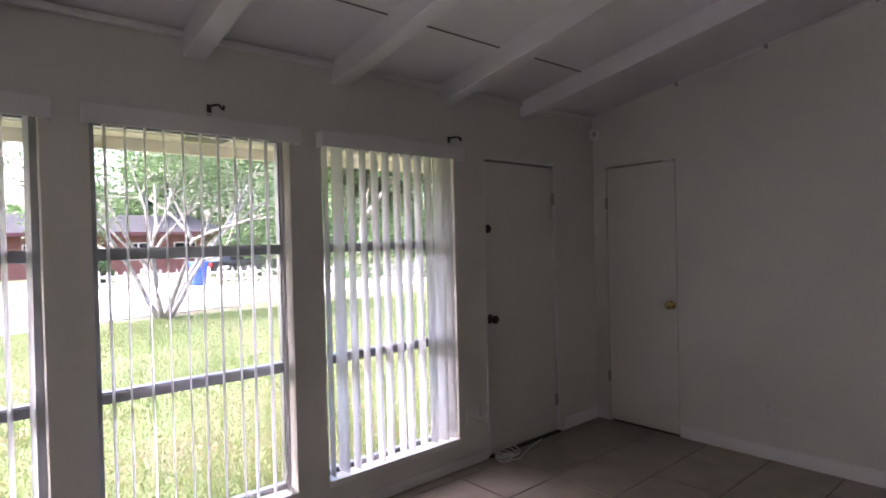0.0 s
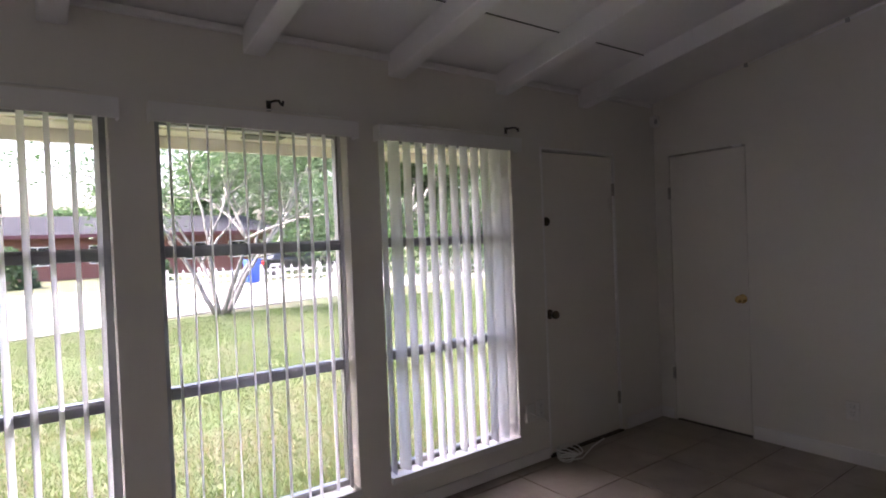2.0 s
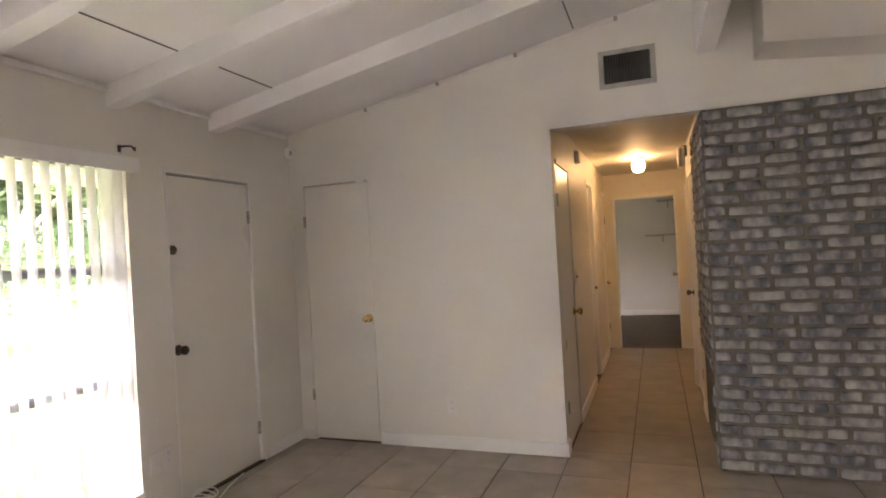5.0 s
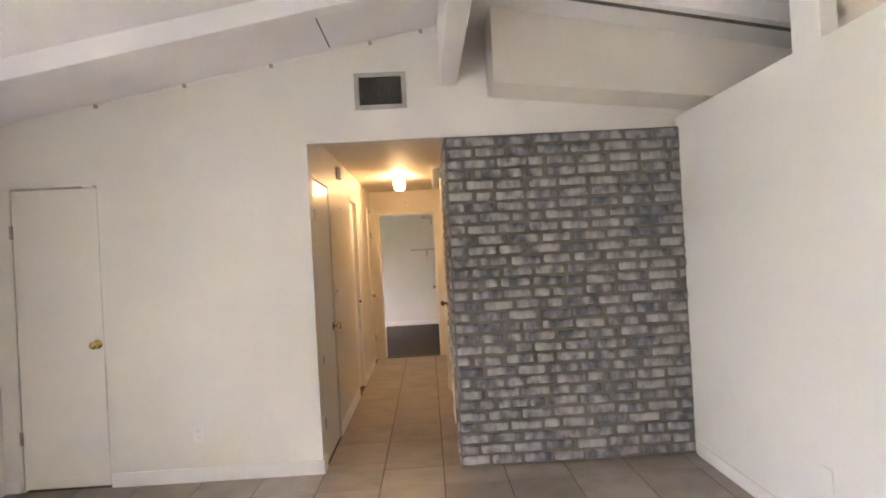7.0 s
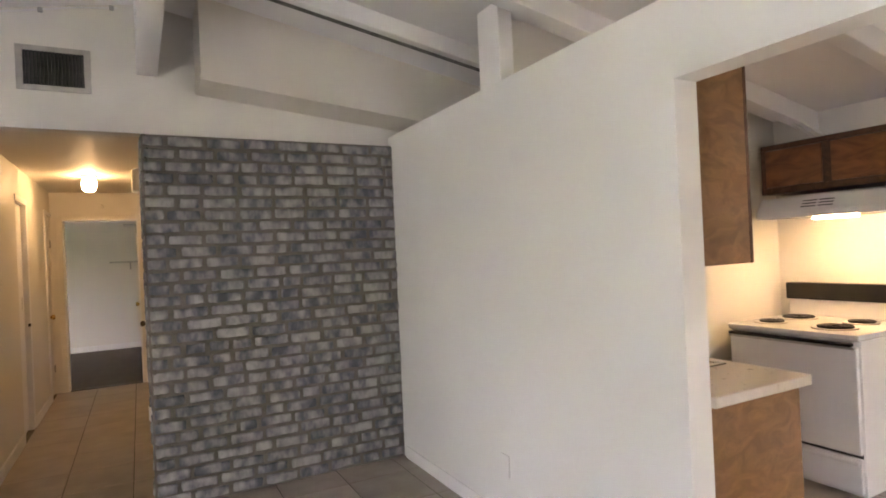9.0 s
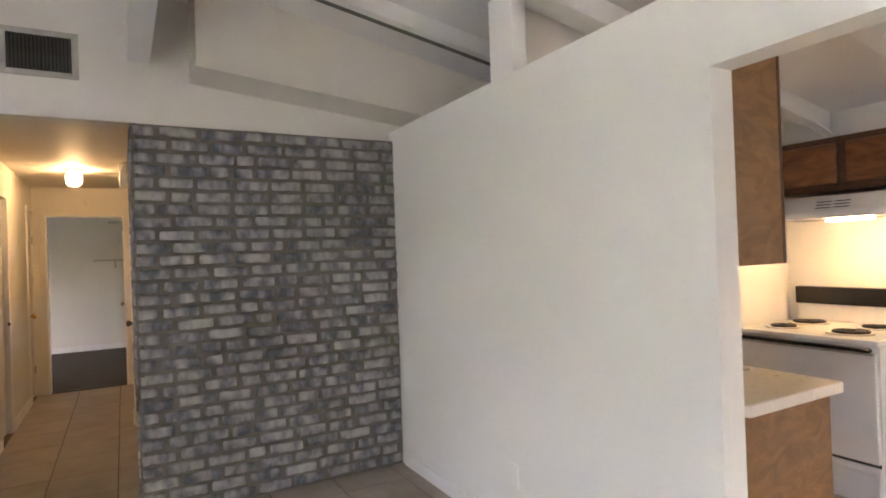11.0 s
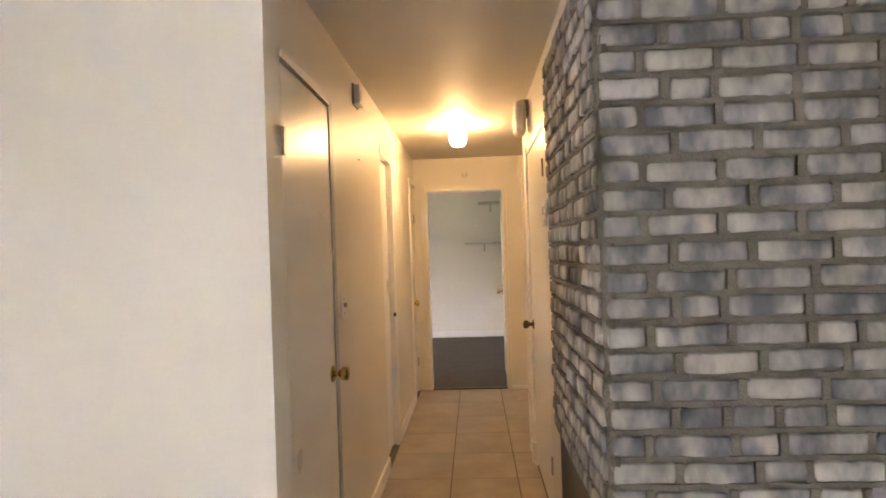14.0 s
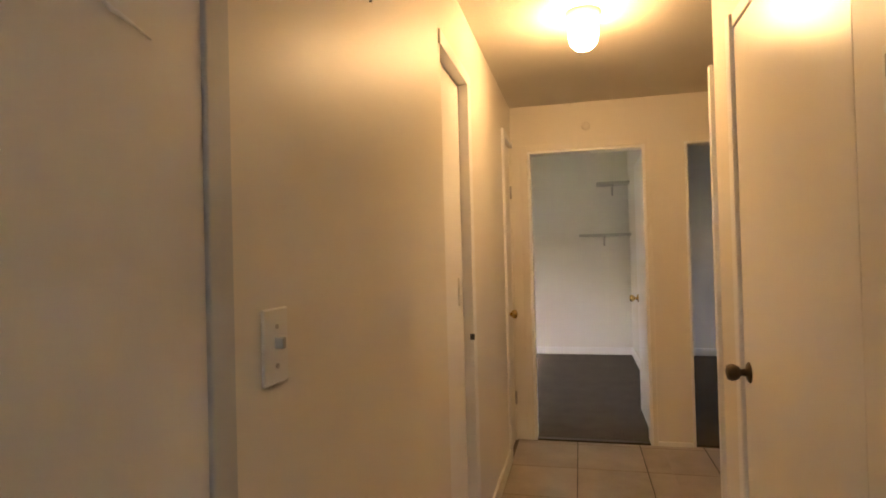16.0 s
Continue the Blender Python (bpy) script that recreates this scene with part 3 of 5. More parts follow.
d4 = thing("door_6", "cream glossy flat door, closed, with dark bronze knob", "door", "structure")
part("door_leaf", boxes((HX1 + 0.001, HX1 + 0.036, D4A + 0.004, D4B - 0.006, 0.03, D4Z - 0.004), bevel=0.003), DOORP, d4)
part("casing", boxes((HX1 - 0.012, HX1 + 0.1, D4B - 0.004, D4B + 0.05, 0, D4Z + 0.045), (HX1 - 0.004, HX1 + 0.002, D4A - 0.01, D4B - 0.006, D4Z, D4Z + 0.045), bevel=0.004), TRIM, d4)
knob(d4, (HX1 + 0.004, D4B - 0.06, 0.925), "-x", BRONZE, 0.026)
part("door_stop", boxes((HX1 - 0.03, HX1 + 0.004, D4B - 0.03, D4B + 0.005, 0.02, 0.16), bevel=0.01), PLAST, d4)
for z in (0.3, 1.82):
    hinge(d4, HX1 - 0.008, HX1 + 0.006, D4A - 0.006, D4A + 0.014, z)

wc = thing("door_7", "white casing at the end of the hall wall", "door", "structure")
part("casing", boxes((HX1 - 0.016, HX1 + 0.11, RWE, RWE + 0.03, 0, 1.99), bevel=0.004), TRIM, wc)

d5 = thing("door_8", "white bedroom door standing open into the room", "door", "structure")
part("door_frame", boxes((BD0, BD0 + 0.018, YH - 0.006, YH + 0.11, 0, BDZ), (BD1 - 0.018, BD1, YH - 0.006, YH + 0.11, 0, BDZ), (BD0 + 0.018, BD1 - 0.018, YH - 0.006, YH + 0.11, BDZ - 0.018, BDZ), bevel=0.002), TRIM, d5)
part("casing", boxes((BD0 - 0.05, BD0 - 0.001, YH - 0.014, YH, 0, BDZ + 0.045), (BD1 + 0.001, BD1 + 0.03, YH - 0.012, YH, 0, BDZ + 0.04), (BD0, BD1, YH - 0.014, YH, BDZ + 0.001, BDZ + 0.045), bevel=0.003), HALLWALL, d5)
part("door_leaf", boxes((BD1 + 0.005, BD1 + 0.04, YH + 0.12, YH + 0.87, 0.015, BDZ - 0.02), bevel=0.003), TRIM, d5)
knob(d5, (BD1 + 0.005, YH + 0.80, 0.93), "-x", BRASS)
part("threshold", boxes((BD0 + 0.018, BD1 - 0.018, YH - 0.01, YH + 0.04, 0, 0.012), bevel=0.004), BRONZE, d5, "thin dark metal carpet strip")
d6 = thing("door_9", "cream cased doorway to the dim second bedroom", "door", "structure")
part("door_frame", boxes((BE0, BE0 + 0.018, YH - 0.006, YH + 0.11, 0, BDZ), (BE1 - 0.018, BE1, YH - 0.006, YH + 0.11, 0, BDZ), (BE0 + 0.018, BE1 - 0.018, YH - 0.006, YH + 0.11, BDZ - 0.018, BDZ), bevel=0.002), TRIM, d6)


# unseen door, added only to let light into the kitchen
kd = thing("door_10", "unseen white half-glazed kitchen back door, closed, added for light", "door", "structure")
part("door_frame", boxes((3.3, 3.36, YS - 0.1, YS - 0.03, 0, 2.03), (4.14, 4.2, YS - 0.1, YS - 0.03, 0, 2.03), (3.36, 4.14, YS - 0.1, YS - 0.03, 1.96, 2.03), (3.36, 4.14, YS - 0.1, YS - 0.03, 0, 1.15), bevel=0.003), TRIM, kd)
pn = part("pane", boxes((3.36, 4.14, YS - 0.068, YS - 0.062, 1.15, 1.96)), GLASS, kd)
pn.visible_shadow = False


# ---- baseboards ----
def base(rows, mat=None):
    solid("baseboard", boxes(*rows, bevel=0.004), mat or TRIM, "white painted baseboard", "baseboard", "structure")


base([(CD1 + 0.012, HX0 - 0.0, YB - 0.014, YB, 0, 0.095)])
base([(HX0 - 0.014, HX0 + 0.014, YB - 0.014, YB + 0.11, 0, 0.095)])
base([(XW, CD0 - 0.012, YB - 0.014, YB, 0, 0.085)])
base([(XW, XW + 0.014, FD1 + 0.055, YB - 0.016, 0, 0.085)])
base([(XW, XW + 0.012, YS, FD0 - 0.01, 0, 0.07)])
base([(XP - 0.012, XP, KO1 + 0.002, YB - 0.10, 0, 0.085)])
base([(XP - 0.012, XP, YS, KO0, 0, 0.085)])
base([(0, 0.014, D1B + 0.03, D2A - 0.03, 0, 0.095)])
base([(0, 0.014, D2B + 0.065, D3A - 0.05, 0, 0.095)])
base([(HX1 - 0.014, HX1, 5.25, D4A - 0.012, 0, 0.095)])
base([(HX1 - 0.012, HX1, D4B + 0.055, RWE - 0.002, 0, 0.095)])
base([(BD1 + 0.032, BE0 - 0.002, YH - 0.014, YH, 0, 0.03)])
base([(BLX, BRX, BY - 0.014, BY, 0, 0.10)])
base([(BRX - 0.014, BRX, YH + 1.0, BY - 0.016, 0, 0.10)])
base([(BRX + 0.1, 3.2, BY - 0.014, BY, 0, 0.10)])
base([(XK - 0.012, XK, YS, 2.08, 0, 0.09)])


# ---- small fixtures ----
def outlet(at, axis, name="outlet", label="white duplex wall outlet", finish=None):
    """A duplex outlet plate; axis: the way it faces."""
    o = thing(name, label, "outlet", group="outlets", at=at)
    o.rotation_euler = {"-y": (0, 0, 0), "x": (0, 0, radians(90)), "-x": (0, 0, radians(-90))}[axis]
    part("plate", boxes((-0.036, 0.036, -0.006, 0, -0.058, 0.058), bevel=0.003), finish or PLAST, o)
    if finish:
        return o
    for z in (-0.022, 0.022):
        s = part("socket", boxes((-0.017, 0.017, -0.009, -0.004, z - 0.015, z + 0.015), bevel=0.003), PLAST, o)
        part("slot", boxes((-0.009, -0.006, -0.0105, -0.008, z - 0.005, z + 0.006), (0.006, 0.009, -0.0105, -0.008, z - 0.005, z + 0.006), (-0.002, 0.002, -0.0105, -0.008, z - 0.012, z - 0.008)), GREYPL, s)
    return o


outlet((-0.825, YB, 0.324), "-y")
outlet((XP, 2.93, 0.335), "-x", label="blank wall plate painted over white", finish=LITWALL)
outlet((XW, 2.93, 0.34), "x")
outlet((XK, 2.02, 1.17), "-x")
cp = thing("cable_plate", "white cable wall plate with a loose white wire", "wall plate", at=(XW, 2.84, 0.33))
part("plate", boxes((0, 0.006, -0.036, 0.036, -0.058, 0.058), bevel=0.003), PLAST, cp)
bm = bmesh.new()
tube(bm, [(0.006, 0, 0.0), (0.04, 0.0, 0.0), (0.08, 0.05, -0.03), (0.06, 0.12, -0.08)], 0.003)
part("wire", bm, PLAST, cp)

coil = thing("cable_coil", "coiled white cable lying on the tiles by the door", "cable", at=(XW + 0.09, 3.06, 0.0))
for k in range(5):
    bm = bmesh.new()
    r = 0.055 + 0.008 * k
    tube(bm, [(r * math.cos(t), 0.01 * k + r * 0.9 * math.sin(t), 0.008 + 0.012 * k + 0.008 * math.sin(2 * t + k)) for t in [2 * math.pi * i / 22 for i in range(23)]], 0.0045, 6)
    part("loop", bm, PLAST, coil)
bm = bmesh.new()
tube(bm, [(0.05, 0, 0.01), (0.07, 0.08, 0.006), (0.02, 0.2, 0.005), (-0.02, 0.3, 0.006), (-0.04, 0.45, 0.02)], 0.0045, 6)
part("tail", bm, PLAST, coil)

sn = thing("motion_sensor", "white corner motion sensor near the ceiling", "sensor", at=(XW + 0.035, YB - 0.035, 2.32))
part("body", lathe(bmesh.new(), [(0.02, -0.05), (0.036, -0.035), (0.04, 0.0), (0.034, 0.03), (0.012, 0.042)], (0, 0, 0), "z", 16), PLAST, sn, smooth=True)
part("lens", boxes((0.01, 0.034, -0.034, -0.01, -0.03, 0.01), bevel=0.008), GREYPL, sn)

vt = thing("air_vent", "grey metal air vent with upright louvres high on the wall", "vent", at=(0.524, YB, 2.59))
part("frame", boxes((-0.178, -0.145, -0.018, 0, -0.125, 0.125), (0.145, 0.178, -0.018, 0, -0.125, 0.125), (-0.145, 0.145, -0.018, 0, 0.095, 0.125), (-0.145, 0.145, -0.018, 0, -0.125, -0.095), bevel=0.003), VENTF, vt)
# black sheet on the wall for the darkness behind the louvres
part("shade_sheet", boxes((-0.145, 0.145, -0.003, -0.001, -0.095, 0.095)), GAPSHADE, vt)
lv = mesh_of("louvre", boxes((-0.0015, 0.0015, -0.009, 0.009, -0.095, 0.095)), VENTD)
for k in range(17):
    o = new("louvre", lv)
    o.parent = vt
    o.matrix_basis = pose(-0.136 + 0.017 * k, -0.010, 0, 0, 0, 40)

# hall fixtures
lp = thing("ceiling_light", "lit frosted glass ceiling light on a white base", "ceiling light", at=(0.504, 6.975, HZ))
part("base", lathe(bmesh.new(), [(0.075, 0.0), (0.075, -0.012), (0.06, -0.03), (0.045, -0.035)], (0, 0, 0), "z"), PLAST, lp, smooth=True)
part("globe", lathe(bmesh.new(), [(0.045, -0.035), (0.062, -0.05), (0.066, -0.09), (0.058, -0.135), (0.035, -0.158), (0.006, -0.163)], (0, 0, 0), "z"), BULB, lp, "glowing frosted glass globe", smooth=True)

sw = thing("light_switch", "white toggle light switch plate", "light switch", at=(0, 5.20, 1.178))
part("plate", boxes((0, 0.006, -0.036, 0.036, -0.058, 0.058), bevel=0.003), PLAST, sw)
part("toggle", boxes((0.004, 0.02, -0.005, 0.005, -0.004, 0.014), bevel=0.002), GREYPL, sw)
for z in (-0.03, 0.03):
    part("screw", lathe(bmesh.new(), [(0.004, 0.005), (0.004, 0.008), (0.002, 0.0085)], (0, 0, z), "x", 10), STEEL, sw)

ch = thing("door_chime", "small beige box high on the hall wall", "door chime", at=(0, 5.61, 2.23))
part("cover", boxes((0, 0.04, -0.055, 0.055, -0.05, 0.05), bevel=0.006), PLAST, ch)
part("base", boxes((0, 0.01, -0.06, 0.06, -0.055, 0.055), bevel=0.002), GREYPL, ch)

al = thing("alarm_horn", "white rounded siren box on a bracket above the door", "alarm", at=(HX1, 6.25, 2.225))
part("mount", boxes((-0.05, 0, -0.06, 0.05, 0.0, 0.10), bevel=0.005), GREYPL, al)
part("cover", boxes((-0.085, -0.02, -0.10, 0.10, -0.11, 0.09), bevel=0.025, seg=4), PLAST, al)

th = thing("thermostat", "white square wall thermostat with small screen and buttons", "thermostat", at=(HX1, 5.365, 1.566))
part("body", boxes((-0.034, 0, -0.068, 0.068, -0.055, 0.055), bevel=0.008, seg=3), PLAST, th)
part("screen", boxes((-0.0355, -0.03, -0.005, 0.05, 0.0, 0.035)), GREYPL, th)
for y_, z_ in ((-0.04, 0.03), (-0.04, 0.0), (-0.02, -0.035)):
    part("button", boxes((-0.036, -0.03, y_ - 0.01, y_ + 0.01, z_ - 0.006, z_ + 0.006), bevel=0.002), GREYPL, th)

hk = thing("wall_mark", "small round cream plug above the bedroom door", "cover plate", at=(0.526, YH, 2.188))
part("plug", lathe(bmesh.new(), [(0.03, 0), (0.03, 0.008), (0.02, 0.014), (0.004, 0.015)], (0, 0, 0), "-y", 16), HALLWALL, hk, smooth=True)

# ---- duct, post ----
dy0 = 3.94
bm = bmesh.new()
xs = (1.26, XK)
def duct_z(x):
    return 2.512 - 0.108 * (x - 1.26)
v = [bm.verts.new(p) for p in [(x, y, z) for x in xs for y in (dy0, YB) for z in (duct_z(x), ceil_z(x) + 0.02)]]
for f in ((0, 1, 3, 2), (4, 6, 7, 5), (0, 4, 5, 1), (2, 3, 7, 6), (0, 2, 6, 4), (1, 5, 7, 3)):
    bm.faces.new([v[i] for i in f])
dc = thing("duct_soffit", "cream boxed air duct sloping under the ceiling", "duct", "structure")
part("box", bm, HALLWALL, dc)
bm = bmesh.new()
v = [bm.verts.new((x, y, duct_z(x) + z)) for x in (1.252, XK) for y in (dy0 - 0.012, dy0 - 0.001) for z in (-0.006, 0.016)]
for f in ((0, 1, 3, 2), (4, 6, 7, 5), (0, 4, 5, 1), (2, 3, 7, 6), (0, 2, 6, 4), (1, 5, 7, 3)):
    bm.faces.new([v[i] for i in f])
part("edge_strip", bm, HALLWALL, dc)
solid("post", boxes((XP + 0.01, XP + 0.098, 2.835, 3.03, PT, ceil_z(2.65) - 0.002), bevel=0.005), TRIM, "white timber post standing on the partition", "post", "structure")

# ---- bedroom shelves ----
# boards greyed all over to give the shade of their undersides
SHELFSHADE = paint("shaded_shelf_board", (0.44, 0.43, 0.39), (0.52, 0.51, 0.47), 0.5, 4, 90, 0.05)
for x0, z0, dep in ((0.46, 1.51, 0.28), (0.69, 2.15, 0.28)):
    sh = thing("wall_shelf", "small corner wall shelf on a bracket, greyed for its shaded underside", "shelf", group="bedroom shelves", at=(BRX, BY, z0))
    part("board", boxes((x0 - BRX, -0.002, -dep, -0.002, 0, 0.03), bevel=0.003), SHELFSHADE, sh)
    part("bracket", boxes((x0 / 2 - BRX / 2 - 0.012, x0 / 2 - BRX / 2 + 0.012, -0.03, -0.002, -0.12, 0), (x0 / 2 - BRX / 2 - 0.01, x0 / 2 - BRX / 2 + 0.01, -dep * 0.8, -0.03, -0.025, 0), bevel=0.003), STEEL, sh)

# ---- kitchen ----
st = thing("stove", "white electric coil stove with black backguard", "stove", at=(4.28, 2.10, 0))
W_, D_ = 0.76, 0.72
part("body", boxes((0.03, D_, 0.0, W_, 0.03, 0.875), bevel=0.004), ENAMEL, st)
part("cooktop", boxes((0.0, D_ - 0.05, -0.004, W_ + 0.004, 0.876, 0.91), bevel=0.008, seg=3), ENAMEL, st)
dr = part("oven_door", boxes((0.0, 0.03, 0.01, W_ - 0.01, 0.26, 0.845), bevel=0.006), ENAMEL, st)
part("handle", boxes((-0.035, 0.0, 0.02, W_ - 0.02, 0.848, 0.868), bevel=0.006), BLACKGL, dr, "long dark door handle")
part("trim", boxes((-0.018, 0.005, 0.012, W_ - 0.012, 0.832, 0.846), bevel=0.003), STEEL, dr)
dw = part("drawer", boxes((0.004, 0.03, 0.01, W_ - 0.01, 0.05, 0.24), bevel=0.006), ENAMEL, st)
part("handle", boxes((-0.012, 0.006, 0.02, W_ - 0.02, 0.205, 0.232), bevel=0.008), ENAMEL, dw)
# black strip that darkens the gap above the drawer, in place of shade
part("drawer_gap_shade", boxes((0.0285, 0.0295, 0.012, W_ - 0.012, 0.236, 0.264)), GAPSHADE, st)
bg = part("backguard", boxes((D_ - 0.055, D_, 0.0, W_, 0.91, 1.02), bevel=0.004), ENAMEL, st)
cpn = part("control_panel", boxes((D_ - 0.075, D_ - 0.004, -0.006, W_ + 0.006, 1.02, 1.135), bevel=0.008), BLACKGL, bg, "glossy black control panel")
for cx, cy, r in ((0.20, 0.22, 0.10), (0.20, 0.60, 0.078), (0.49, 0.22, 0.078), (0.49, 0.60, 0.10)):
    cb = part("burner", lathe(bmesh.new(), [(r + 0.018, 0.909), (r + 0.018, 0.915), (r, 0.916), (r - 0.01, 0.912), (0.01, 0.911)], (cx, cy, 0), "z", 28), STEEL, st, "coil burner with chrome drip ring", smooth=True)
    bm = bmesh.new()
    turns = 4 if r > 0.09 else 3
    tube(bm, [((0.018 + (r - 0.022) * i / (turns * 16)) * math.cos(i * math.pi / 8) + cx, (0.018 + (r - 0.022) * i / (turns * 16)) * math.sin(i * math.pi / 8) + cy, 0.922) for i in range(turns * 16 + 1)], 0.0065, 6)
    part("coil", bm, COIL, cb)

hd = thing("range_hood", "white range hood with its lamp lit", "range hood", at=(XK - 0.49, 2.0, 1.555))
bm = bmesh.new()
prof = [(0.0, 0.02), (0.0, 0.06), (0.06, 0.15), (0.478, 0.15), (0.478, 0.02)]
v0 = [bm.verts.new((x, 0.0, z)) for x, z in prof]
v1 = [bm.verts.new((x, 0.80, z)) for x, z in prof]
bm.faces.new(v0); bm.faces.new(v1)
for i in range(5):
    bm.faces.new((v0[i], v0[(i + 1) % 5], v1[(i + 1) % 5], v1[i]))
bmesh.ops.bevel(bm, geom=bm.edges[:], offset=0.004, segments=2, affect="EDGES")
part("body", bm, ENAMEL, hd)
part("lamp_lens", boxes((0.10, 0.20, 0.28, 0.50, 0.002, 0.018), bevel=0.004), HOODL, hd, "glowing lamp lens under the hood")
for k in range(3):
    for y0_ in (0.33, 0.43):
        part("slot", boxes((0.012 + 0.012 * k, 0.016 + 0.012 * k, y0_, y0_ + 0.085, 0.08 + 0.018 * k, 0.086 + 0.018 * k)), GAPSHADE, hd)
lamp_data = bpy.data.lights.new("hood_lamp", "AREA")
lamp_data.shape, lamp_data.size, lamp_data.size_y = "RECTANGLE", 0.1, 0.22
lamp_data.energy, lamp_data.color = 0.0085, (1.0, 0.50, 0.18)
hl = new("hood_lamp", lamp_data)
hl.matrix_world = look((XK - 0.34, 2.39, 1.55), (XK - 0.31, 2.39, 0.0))

uc = thing("wall_cabinet", "brown stained wooden wall cabinet over the hood", "cabinet", at=(XK - 0.32, 2.0, 1.745))
part("body", boxes((0.02, 0.318, 0, 0.86, 0, 0.33), bevel=0.003), CABDARK, uc)
part("face_frame", boxes((0.0, 0.02, 0, 0.86, 0, 0.04), (0.0, 0.02, 0, 0.86, 0.295, 0.33), (0.0, 0.02, 0, 0.035, 0.04, 0.295), (0, 0.02, 0.825, 0.86, 0.04, 0.295), (0, 0.02, 0.41, 0.455, 0.04, 0.295), bevel=0.002), CABDARK, uc)
for y0_, y1_ in ((0.045, 0.405), (0.46, 0.82)):
    part("door", boxes((-0.014, 0.004, y0_, y1_, 0.045, 0.29), bevel=0.004), CABWOOD, uc, "reddish brown flat cabinet door")

ec = thing("end_cabinet", "brown plywood wall cabinet end beside the doorway", "cabinet", at=(PX, KO1 + 0.02, 1.37))
part("body", boxes((0.002, 0.282, 0.004, 0.75, 0, 0.80), bevel=0.002), CABDARK, ec)
part("end_panel", boxes((0.0, 0.277, -0.008, 0.003, -0.003, 0.80), bevel=0.002), PLY, ec, "blotchy brown plywood end panel")
part("edge_stile", boxes((0.279, 0.297, -0.008, 0.75, -0.003, 0.80), bevel=0.002), CABDARK, ec)

bc = thing("base_cabinet", "brown plywood base cabinet under the counter", "cabinet", at=(PX, KO1 + 0.02, 0))
part("body", boxes((0.002, 0.545, 0.01, 1.16, 0.09, 0.865), bevel=0.002), CABDARK, bc)
part("end_panel", boxes((0.0, 0.552, -0.004, 0.009, 0.0, 0.866), bevel=0.002), PLY, bc, "brown plywood end panel")
part("toe_kick", boxes((0.002, 0.50, 0.011, 1.16, 0.0, 0.089)), CABDARK, bc)
ct = thing("countertop", "cream laminate countertop with square edge", "countertop", at=(PX, KO1 + 0.02, 0.867))
part("slab", boxes((0.0, 0.58, -0.04, 1.16, 0.0, 0.042), bevel=0.005), LAMIN, ct)
sk = thing("sink", "steel sink let into the counter", "sink", at=(PX + 0.08, 2.08, 0.909))
part("rim", boxes((0.0, 0.03, 0, 0.5, 0, 0.008), (0.40, 0.43, 0, 0.5, 0, 0.008), (0.03, 0.40, 0, 0.03, 0, 0.008), (0.03, 0.40, 0.47, 0.5, 0, 0.008), bevel=0.003), STEEL, sk)
part("bowl", boxes((0.03, 0.40, 0.03, 0.47, 0.0005, 0.003)), STEEL, sk)
pp = thing("wall_pipe", "thin white upright pipe with a dark cap by the counter", "pipe", at=(3.02, YKN - 0.02, 0))
bm = bmesh.new()
tube(bm, [(0, 0, 0), (0, 0, 1.36)], 0.012, 10)
part("tube", bm, PLAST, pp)
part("cap", boxes((-0.1, 0.02, -0.02, 0.02, 1.36, 1.385), bevel=0.004), PLAST, pp)
cbp = thing("ceiling_cable", "white cables running down from a ceiling box", "cable", at=(0, 0, 0))
for k, dy in enumerate((0.0, 0.06)):
    bm = bmesh.new()
    tube(bm, [(XK - 0.35, 2.75 - dy, ceil_z(XK - 0.35) - 0.01), (XK - 0.2, 2.71 - dy, 2.22), (XK - 0.1, 2.61 - dy, 2.1), (XK - 0.05, 2.53 - dy * 1.5, 2.0)], 0.009, 8)
    part("cable", bm, PLAST, cbp)

# scars on the hall side
bm = bmesh.new()
tube(bm, [(0.0, 4.874, 1.588), (0.001, 4.878, 1.578), (0.002, 4.895, 1.571), (0.002, 4.925, 1.566), (0.0, 4.953, 1.560)], [0.001, 0.0022, 0.003, 0.0022, 0.001], 6)
part("paint_chip", bm, TRIM, d1, "curl of peeling white paint", True)
nl = thing("wall_nail", "tiny dark nail in the hall wall", "nail", at=(0, 5.66, 1.908))
part("head", lathe(bmesh.new(), [(0.002, 0.0), (0.002, 0.004), (0.004, 0.005), (0.003, 0.007)], (0, 0, 0), "x", 8), DARKMETAL, nl)

# ---- outdoors ----
GZ = -0.22
GRASSG = paint("lawn_soil", (0.07, 0.062, 0.035), (0.05, 0.082, 0.025), 0.95, 0.9, 40, 0.6, detail=8, dist=0.02)
ROADM = paint("worn_concrete", (0.19, 0.186, 0.178), (0.26, 0.255, 0.245), 0.85, 0.6, 60, 0.2)
FENCEP = paint("fence_paint", (0.58, 0.58, 0.57), (0.68, 0.68, 0.67), 0.6, 3, 60, 0.1)
BARK = paint("pale_bark", (0.07, 0.065, 0.06), (0.40, 0.39, 0.37), 0.85, 14, 60, 0.6, dist=0.01)
HOUSEW = paint("red_brick_wall", (0.15, 0.06, 0.05), (0.21, 0.09, 0.075), 0.85, 6, 60, 0.3)
ROOFM = paint("grey_shingles", (0.02, 0.022, 0.028), (0.038, 0.04, 0.047), 0.9, 2, 30, 0.4)
ROOFM.node_tree.nodes["Principled BSDF"].inputs["Specular IOR Level"].default_value = 0.08
FASCIA = paint("red_fascia", (0.08, 0.02, 0.028), (0.1, 0.03, 0.04), 0.6, 3, 60, 0.1)
SOFFIT = paint("soffit_paint", (0.66, 0.62, 0.52), (0.74, 0.70, 0.60), 0.6, 2, 60, 0.1)
